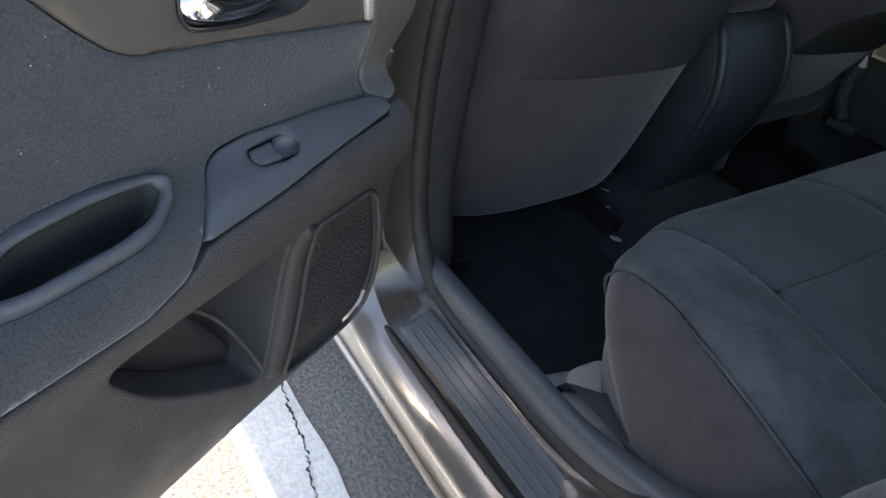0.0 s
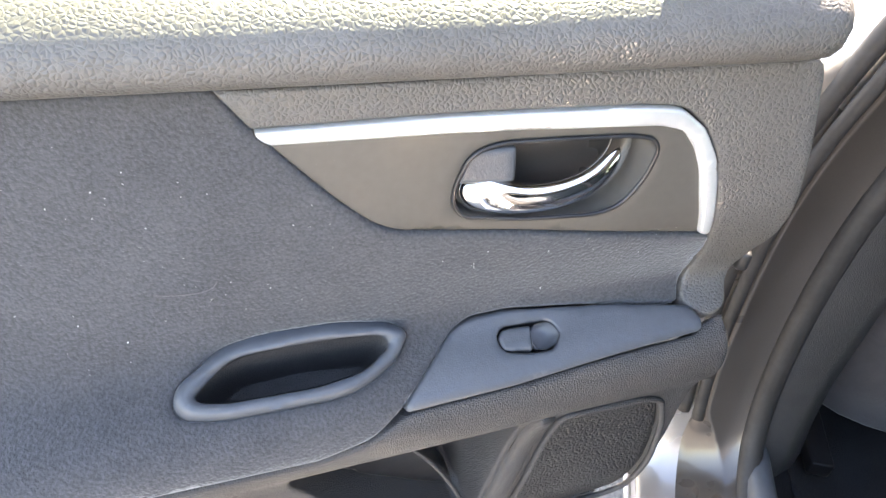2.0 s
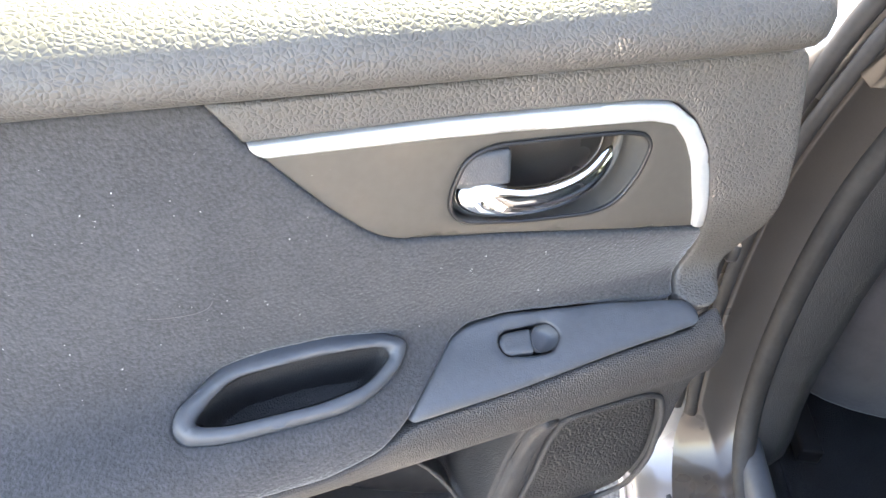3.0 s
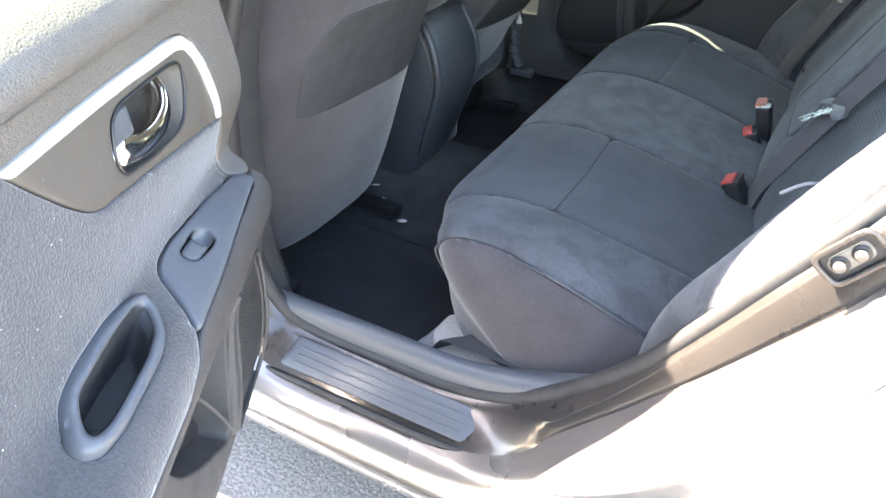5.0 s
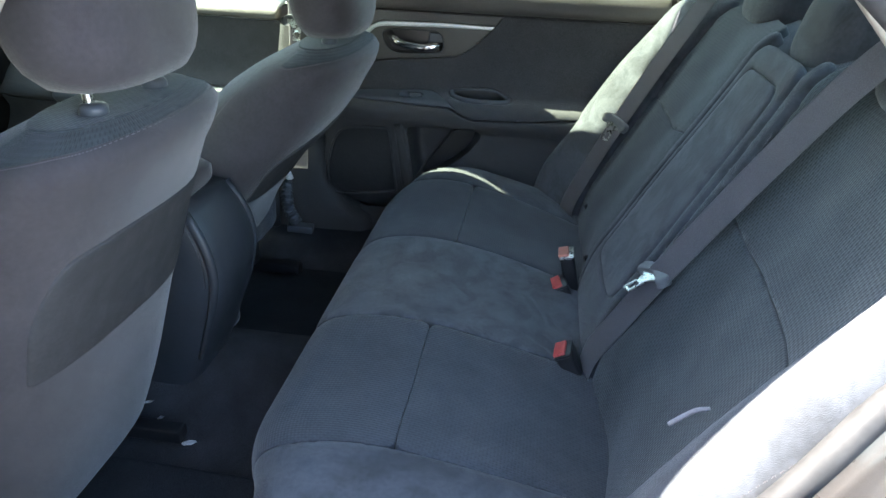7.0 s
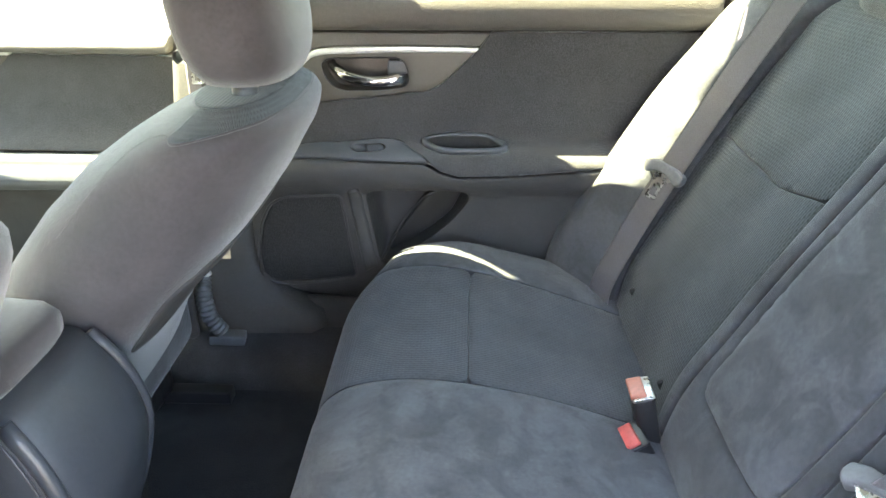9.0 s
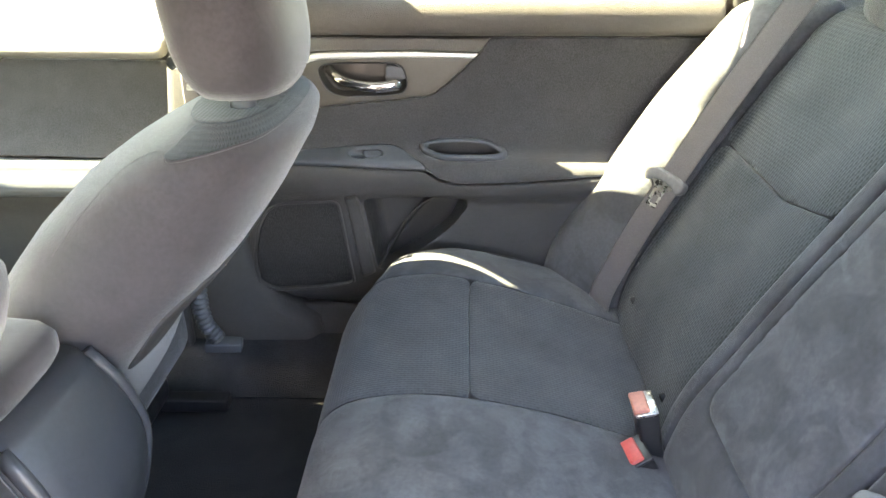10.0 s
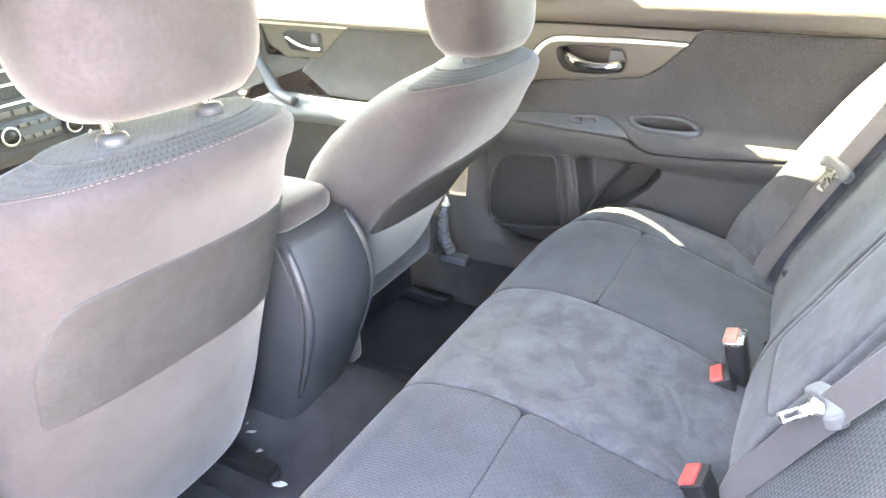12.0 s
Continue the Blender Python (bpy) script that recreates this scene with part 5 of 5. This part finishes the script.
for y, z in ((-0.125, 0.808), (0.028, 0.806), (0.198, 0.796)):
    c = stack(y, z, 0.018)
    knob = part("knob", sweep([c, c + Vector((0.016, 0, 0.003))], circle(0.020, 24), up=(0, 1, 0)), PLASTIC_BLACK, panel, "round control knob")
    ring = [c + Vector((0.013, 0.021 * math.cos(a), 0.021 * math.sin(a))) for a in np.linspace(0, 2 * math.pi, 33)[:-1]]
    part("ring", sweep(ring, circle(0.0028, 6), up=(1, 0, 0), closed=True), SILVER, knob, "silver ring")
for i in range(4):
    for z in (0.815, 0.785):
        y = 0.064 + 0.028 * i
        part("control_button", patch(fillet([(y, z), (y + 0.020, z), (y + 0.020, z + 0.010), (y, z + 0.010)], 0.002), stack, 0.02, 0.001, 0.004, lift=0.017), BEZEL, panel)
for i in range(7):
    y = -0.10 + 0.042 * i
    part("key", patch(fillet([(y, 0.846), (y + 0.034, 0.846), (y + 0.034, 0.860), (y, 0.860)], 0.002), stack, 0.02, 0.001, 0.004, lift=0.012), BEZEL, panel)
wheel_c = Vector((-0.62, -0.377, 0.90))
sw = thing("steering_wheel", "black steering wheel in front of the driver's seat", "steering wheel", wheel_c)
ring = [wheel_c + Vector((0.38 * 0.19 * math.sin(a) * -1, 0.19 * math.cos(a), 0.19 * math.sin(a) * 0.925)) for a in np.linspace(0, 2 * math.pi, 49)[:-1]]
part("rim", sweep(ring, circle(0.014, 10), up=(1, 0, 0.4), closed=True), PLASTIC_BLACK, sw)
part("hub", block(wheel_c + Vector((-0.03, 0, 0)), (0.07, 0.16, 0.13), 0.02), PLASTIC_BLACK, sw)
for a in (0, math.pi, -math.pi / 2):
    part("spoke", sweep([wheel_c + Vector((-0.02, 0, 0)), wheel_c + Vector((-0.072 * math.sin(a), 0.185 * math.cos(a), 0.175 * math.sin(a)))], circle(0.016, 8, 0.008), up=(1, 0, 0.3)), BEZEL, sw)


# ---- front doors, inside ----
def front_door(sign):
    d = thing("front_door", "closed front car door, charcoal cloth with a pull handle", "car door", (-0.4, sign * 0.73, 0.40), group="front doors")

    def on(x, z, h):
        bulge = 0.055 * math.exp(-((z - 0.77) / 0.06) ** 2) + 0.03 * (z < 0.77)
        return Vector((x, sign * (0.735 - bulge - h), z))

    part("belt_pad", patch(fillet([(-1.0, 1.005), (0.085, 0.992), (0.090, 1.055), (-1.0, 1.06)], 0.015), lambda x, z, h: Vector((x, sign * (0.712 + 1.2 * max(0.0, z - 1.02) ** 1.2 * 6 - h), z)), 0.02, 0.006, 0.02), VINYL, d, "padded belt line")
    part("cloth_insert", patch(fillet([(-0.30, 0.99), (0.085, 0.985), (0.075, 0.80), (-0.30, 0.805), (-0.42, 0.86)], 0.01), on, 0.02, 0.003, 0.012), DOOR_CLOTH, d, "charcoal cloth insert")
    bz = part("handle_bezel", patch(fillet([(-0.235, 0.998), (-0.30, 0.94), (-0.34, 0.902), (-0.47, 0.896), (-0.53, 0.93), (-0.56, 1.0)], 0.01), on, 0.02, 0.003, 0.012, lift=0.004), BEZEL, d, "bronze bezel")
    part("silver_strip", patch(fillet([(-0.235, 0.999), (-0.66, 1.001), (-0.66, 0.990), (-0.245, 0.988)], 0.002), on, 0.02, 0.002, 0.01, lift=0.008), SILVER, bz, "satin silver strip")
    cup = [(-0.325, 0.916), (-0.330, 0.972), (-0.455, 0.978), (-0.478, 0.966), (-0.450, 0.918)]
    part("handle_cup", patch(fillet(cup, 0.012), on, 0.02, 0.003, 0.004, lift=0.006), PLASTIC_BLACK, bz)
    part("lock_tab", patch(fillet([(-0.338, 0.945), (-0.340, 0.970), (-0.362, 0.972), (-0.364, 0.945)], 0.004), on, 0.01, 0.003, 0.006, lift=0.014), PLASTIC_BLUE, bz, "grey lock tab")
    part("handle_lever", sweep(curve_points([on(-0.330, 0.930, 0.014), on(-0.355, 0.930, 0.024), on(-0.400, 0.938, 0.022), on(-0.452, 0.956, 0.012)], 6), circle(0.009, 10, 0.006)), CHROME, bz, "chrome pull lever")
    part("armrest", patch(fillet([(0.08, 0.797), (-0.50, 0.800), (-0.60, 0.76), (-0.60, 0.72), (0.08, 0.735)], 0.02), on, 0.015, 0.008, 0.02, lift=0.012), PLASTIC_BLUE, d, "padded armrest")
    part("pull_handle", sweep(curve_points([on(-0.62, 0.98, 0.01), on(-0.59, 0.95, 0.035), on(-0.52, 0.86, 0.045), on(-0.46, 0.805, 0.03), on(-0.40, 0.785, 0.02)], 8), circle(0.020, 10, 0.014)), PLASTIC_BLUE, d, "curved grey pull handle")
    def rim(x, z, out=0.0):
        return Vector((x, sign * (0.792 - (z - 1.0) * 0.68 + out), z))

    up = Vector((0, sign * 0.83, 0.56))
    top = curve_points([rim(x, z) for x, z in ((0.135, 1.03), (0.150, 1.15), (0.163, 1.26), (0.150, 1.330), (0.060, 1.352), (-0.20, 1.352), (-0.42, 1.320), (-0.62, 1.20), (-0.90, 1.03))], 7)
    part("window_frame", sweep(top, [(-0.036, -0.014), (0.036, -0.014), (0.036, 0.010), (0.028, 0.014), (-0.036, 0.014)], up=up), PLASTIC_BLACK, d, "black window frame")
    part("lower_panel", patch(fillet([(0.08, 0.732), (-0.60, 0.717), (-0.95, 0.75), (-0.95, 0.40), (0.05, 0.40)], 0.02), on, 0.03, 0.003, 0.012), PLASTIC, d, "grained plastic lower panel")
    part("front_panel", patch(fillet([(-0.565, 1.0), (-1.0, 1.0), (-1.0, 0.755), (-0.605, 0.722), (-0.60, 0.80), (-0.43, 0.858), (-0.35, 0.898), (-0.545, 0.898)], 0.01), on, 0.03, 0.003, 0.012), PLASTIC, d)
    return d


front_door(1)
front_door(-1)


# ---- seat belts and buckles ----
def strap(points, width, lateral):
    path = curve_points(points, 8)
    lat = Vector(lateral).normalized()
    bm = bmesh.new()
    rows = []
    for p in path:
        rows.append([bm.verts.new(p + lat * width * k) for k in (-0.5, -0.44, 0.44, 0.5)])
    for a, b in zip(rows, rows[1:]):
        for i in range(3):
            bm.faces.new([a[i], a[i + 1], b[i + 1], b[i]])
    return thick(bm, 0.0014)


def tongue(tip, along, lateral, parent):
    """A belt tongue: steel plate with a slot in a grey plastic grip."""
    a, l = Vector(along).normalized(), Vector(lateral).normalized()
    n = l.cross(a).normalized()
    tip = Vector(tip)

    def on(p, q, h):
        return tip - a * q + l * p + n * h
    part("tongue", patch(fillet([(-0.011, 0.0), (0.011, 0.0), (0.011, 0.034), (0.026, 0.046), (0.026, 0.056), (-0.026, 0.056), (-0.026, 0.046), (-0.011, 0.034)], 0.003), on, 0.008, 0.0008, 0.0022, holes=[fillet([(-0.006, 0.006), (0.006, 0.006), (0.006, 0.022), (-0.006, 0.022)], 0.0015)]), STEEL, parent, "steel tongue with a slot")
    part("grip", patch(fillet([(-0.041, 0.060), (-0.041, 0.046), (-0.032, 0.037), (-0.022, 0.045), (0.0, 0.050), (0.022, 0.045), (0.032, 0.037), (0.041, 0.046), (0.041, 0.060), (0.024, 0.067), (-0.024, 0.067)], 0.005), on, 0.006, 0.003, 0.012, lift=0.005), GRIP_GREY, parent, "grey plastic grip")


belt_r = thing("seat_belt", "grey webbing seat belt hanging beside the far backrest bolster", "seat belt", (1.0, 0.52, 0.60), group="rear seat belts")
part("webbing", strap([(1.205, 0.505, 1.185), (1.170, 0.515, 1.125), (1.080, 0.520, 0.955), (1.010, 0.520, 0.815), (0.970, 0.520, 0.73), (0.922, 0.518, 0.615), (0.915, 0.515, 0.565)], 0.050, (-0.62, 0.78, 0.05)), WEBBING, belt_r, "flat grey webbing")
tongue((0.988, 0.524, 0.780), (-0.38, 0.0, -0.92), (-0.62, 0.78, 0.2), belt_r)
belt_c = thing("seat_belt", "grey webbing middle seat belt lying across the backrest", "seat belt", (1.0, -0.2, 0.60), group="rear seat belts")
part("webbing", strap([(1.236, -0.33, 1.19), (1.190, -0.300, 1.115), (1.120, -0.258, 0.975), (1.062, -0.222, 0.850), (1.028, -0.200, 0.775), (0.986, -0.180, 0.680), (0.955, -0.165, 0.610), (0.945, -0.160, 0.560)], 0.050, (-0.30, 0.88, 0.35)), WEBBING, belt_c, "flat grey webbing")
tongue((0.986, -0.206, 0.762), (-0.82, -0.33, -0.46), (-0.287, 0.943, -0.165), belt_c)
belt_f = thing("front_seat_belt", "dark seat belt hanging on the far centre pillar", "seat belt", (0.20, 0.62, 0.60))
part("webbing", strap([(0.185, 0.600, 1.26), (0.165, 0.650, 1.10), (0.165, 0.642, 0.95), (0.165, 0.626, 0.75), (0.158, 0.618, 0.60)], 0.046, (1, 0.1, 0)), WEBBING, belt_f)
tongue((0.165, 0.632, 0.955), (-0.1, 0, -1), (1, 0.05, 0), belt_f)


def buckle(place, turn, label, button, tall):
    b = thing("seat_belt_buckle", label, "seat belt buckle", (place[0], place[1], place[2] - tall), group="seat belt buckles")
    m = Euler([radians(a) for a in turn]).to_matrix()
    c = Vector(place) - m @ Vector((0, 0, tall / 2))
    part("stalk", block(c, (0.030, 0.048, tall), 0.006, m), PLASTIC_BLACK, b, "black plastic housing")
    top = Vector(place)
    part("frame", block(top, (0.031, 0.050, 0.006), 0.002, m), STEEL if tall > 0.08 else PLASTIC_BLACK, b)
    part("button", block(top + m @ Vector((-0.006, 0, 0.003)), (0.022, 0.043, 0.010), 0.003, m), button, b, "red release button")
    return b


buckle((0.910, 0.150, 0.640), (0, -14, 0), "tall black seat belt buckle with a faded red button", ORANGE, 0.10)
buckle((0.900, 0.118, 0.584), (0, -30, 10), "low seat belt buckle with a red button tucked in the seat", RED, 0.05)
buckle((0.908, -0.152, 0.596), (0, -30, -5), "low seat belt buckle with a red button tucked in the seat", RED, 0.06)


# ---- small things ----
BOLT = material("worn_zinc", (0.17, 0.165, 0.155), rough=0.5, metal=0.5, spots=0.3, spot_size=60)
# latch striker and plug on the rear jamb
striker = thing("latch_striker", "recessed steel door latch striker with two bolts on the jamb", "latch", (1.07, -0.76, 0.83))
S_AX, S_UP = Vector((0.60, 0.0, 0.80)).normalized(), Vector((-0.80, 0.0, 0.60)).normalized()


def striker_at(a, b, h):
    return Vector((1.067, -0.778, 0.857)) + S_AX * a + S_UP * b + Vector((0, -1, 0)) * h


S_N = Vector((0, -1, 0))
rim = [striker_at(p[0], p[1], 0.0) for p in spaced(fillet([(-0.029, -0.019), (0.034, -0.019), (0.034, 0.019), (-0.029, 0.019)], 0.011), 0.004)]
part("plate", sweep(rim, circle(0.0034, 8), up=S_N, closed=True), SHADED_PAINT, striker, "raised painted edge of the recess")
# flat black sheet: the hollow's shade is put into its colour
part("recess", patch(fillet([(-0.029, -0.019), (0.034, -0.019), (0.034, 0.019), (-0.029, 0.019)], 0.011), striker_at, 0.006, 0.0005, 0.003, lift=-0.004), RUBBER, striker, "black sheet that paints the shade of the recess")
part("slot_plate", patch(fillet([(-0.022, -0.010), (0.024, -0.010), (0.024, 0.010), (-0.022, 0.010)], 0.0095), striker_at, 0.004, 0.001, 0.003, lift=-0.001), BOLT, striker, "worn steel slot plate")
for a, b in ((-0.011, 0.0), (0.012, 0.0)):
    c = striker_at(a, b, -0.002)
    part("washer", sweep([c, c + S_N * 0.0025], circle(0.0092, 18), up=S_UP), RUBBER_GREY, striker)
    part("bolt", sweep([c + S_N * 0.0025, c + S_N * 0.0075, c + S_N * 0.009], circle(0.0062, 14), up=S_UP, scale=[1.0, 1.0, 0.8]), BOLT, striker, "worn steel bolt")
plug = bmesh.new()
bmesh.ops.create_uvsphere(plug, u_segments=24, v_segments=12, radius=0.0125)
bmesh.ops.scale(plug, verts=plug.verts, vec=(1, 0.28, 1))
bmesh.ops.translate(plug, verts=plug.verts, vec=(1.145, -0.768, 1.019))
lone("jamb_plug", plug, SHADED_PAINT, "round painted plug in the door jamb", "plug")

# ribbed wiring sleeve by the far pillar
sleeve = thing("wiring_sleeve", "ribbed grey plastic sleeve at the foot of the far pillar", "cable sleeve", (0.165, 0.60, 0.41))
path = curve_points([(0.131, 0.598, 0.575), (0.124, 0.592, 0.53), (0.130, 0.590, 0.48), (0.148, 0.596, 0.438)], 18)
rings_n = len(path)
part("ribs", sweep(path, circle(0.018, 14), scale=[(0.62 + 0.38 * min(1.0, i / 16)) * (1.0 if i % 4 < 2 else 0.76) for i in range(rings_n)], up=(0, 1, 0)), PLASTIC_BLUE, sleeve, "corrugated tube")
part("foot", block((0.156, 0.602, 0.420), (0.075, 0.035, 0.022), 0.004, Euler((0, 0.1, 0.15)).to_matrix()), PLASTIC_BLUE, sleeve)
# white cone added in place of a triangular sun spot on the sleeve
tip = bmesh.new()
bmesh.ops.create_cone(tip, cap_ends=True, segments=8, radius1=0.012, radius2=0.002, depth=0.03)
bmesh.ops.translate(tip, verts=tip.verts, vec=(0.136, 0.592, 0.592))
part("sun_triangle", tip, SUN_AND_LINT_WHITE, sleeve, "white cone standing in for a triangle of sunlight")


# white chips on the carpet that stand in for flecks of sunlight
def scrap(x, y, size, turn, seed):
    rng = random.Random(seed)
    z = floor_z(x, y) + 0.003
    bm = bmesh.new()
    n = 7
    top = []
    for i in range(n):
        a = 2 * math.pi * i / n + turn
        r = size * rng.uniform(0.7, 1.1)
        dx, dy = r * math.cos(a), 0.45 * r * math.sin(a)
        top.append(bm.verts.new((x + dx * math.cos(turn) - dy * math.sin(turn), y + dx * math.sin(turn) + dy * math.cos(turn), z + rng.uniform(0, 0.004))))
    bm.faces.new(top)
    thick(bm, 0.001)
    lone("sun_fleck_chip", bm, SUN_AND_LINT_WHITE, "small white chip standing in for a fleck of sunlight on the black carpet", "scrap", group="scraps on the carpet", smooth=False)


for i, (x, y, r, t) in enumerate(((0.066, -0.128, 0.010, 0.6), (0.100, -0.147, 0.008, 1.1), (0.122, -0.160, 0.005, 0.2), (0.174, -0.182, 0.014, 0.5), (0.048, -0.120, 0.005, 2.0))):
    scrap(x, y, r * 1.35, t, i)


# floor mats
def floor_mat(sign):
    def at(x, y, h):
        return Vector((x, sign * y, floor_z(x, y) + 0.006 + h))
    bm = patch(fillet([(-0.12, 0.24), (0.40, 0.25), (0.47, 0.30), (0.47, 0.56), (0.40, 0.60), (-0.10, 0.60)], 0.04), at, 0.02, 0.004, 0.008)
    lone("floor_mat", bm, MAT_CARPET, "black pile floor mat in the rear footwell", "floor mat", group="rear floor mats")


floor_mat(-1)
floor_mat(1)
felt = patch(fillet([(0.455, -0.635), (0.60, -0.645), (0.64, -0.50), (0.505, -0.43)], 0.02), lambda x, y, h: Vector((x, y, 0.335 + 0.06 * (x - 0.45) + h)), 0.02, 0.004, 0.05)
lone("underseat_felt", felt, UNDERSEAT, "pale grey felt pad under the bench cushion", "felt pad")

# cord at the near bolster, lint and a hair on the door cloth
cord = curve_points([(0.990, -0.608, 0.822), (1.002, -0.606, 0.832), (1.016, -0.602, 0.840), (1.030, -0.600, 0.842)], 6)
lone("pull_cord", sweep(cord, circle(0.0028, 6)), WEBBING, "short grey pull cord on the backrest bolster", "cord")
hair = curve_points([frame_left(u, v, panel_n(v) + 0.0045) for u, v in ((0.553, 0.886), (0.540, 0.884), (0.525, 0.884), (0.516, 0.887), (0.513, 0.892))], 6)
lone("stray_thread", sweep(hair, circle(0.00022, 5)), THREAD, "fine white thread on the door cloth", "thread")


def lint_cloud(frame_of, count, seed):
    rng = random.Random(seed)
    bm = bmesh.new()
    for _ in range(count):
        u, v = rng.uniform(0.12, 0.9), rng.uniform(0.78, 1.02)
        if v > 0.90 and u < 0.42:
            continue
        if 0.37 < u < 0.56 and 0.79 < v < 0.86:
            continue
        r = rng.uniform(0.0003, 0.0008)
        c = frame_of(u, v, panel_n(v) + 0.0036)
        vs = [bm.verts.new(c + Vector((rng.uniform(-r, r), rng.uniform(-r, r), rng.uniform(-r, r)))) for _ in range(4)]
        for f in ((0, 1, 2), (0, 1, 3), (0, 2, 3), (1, 2, 3)):
            bm.faces.new([vs[i] for i in f])
    return bm


lone("lint", lint_cloud(frame_left, 260, 5), SUN_AND_LINT_WHITE, "tiny pale specks of lint on the door cloth", "lint", kind="stuff", smooth=False)
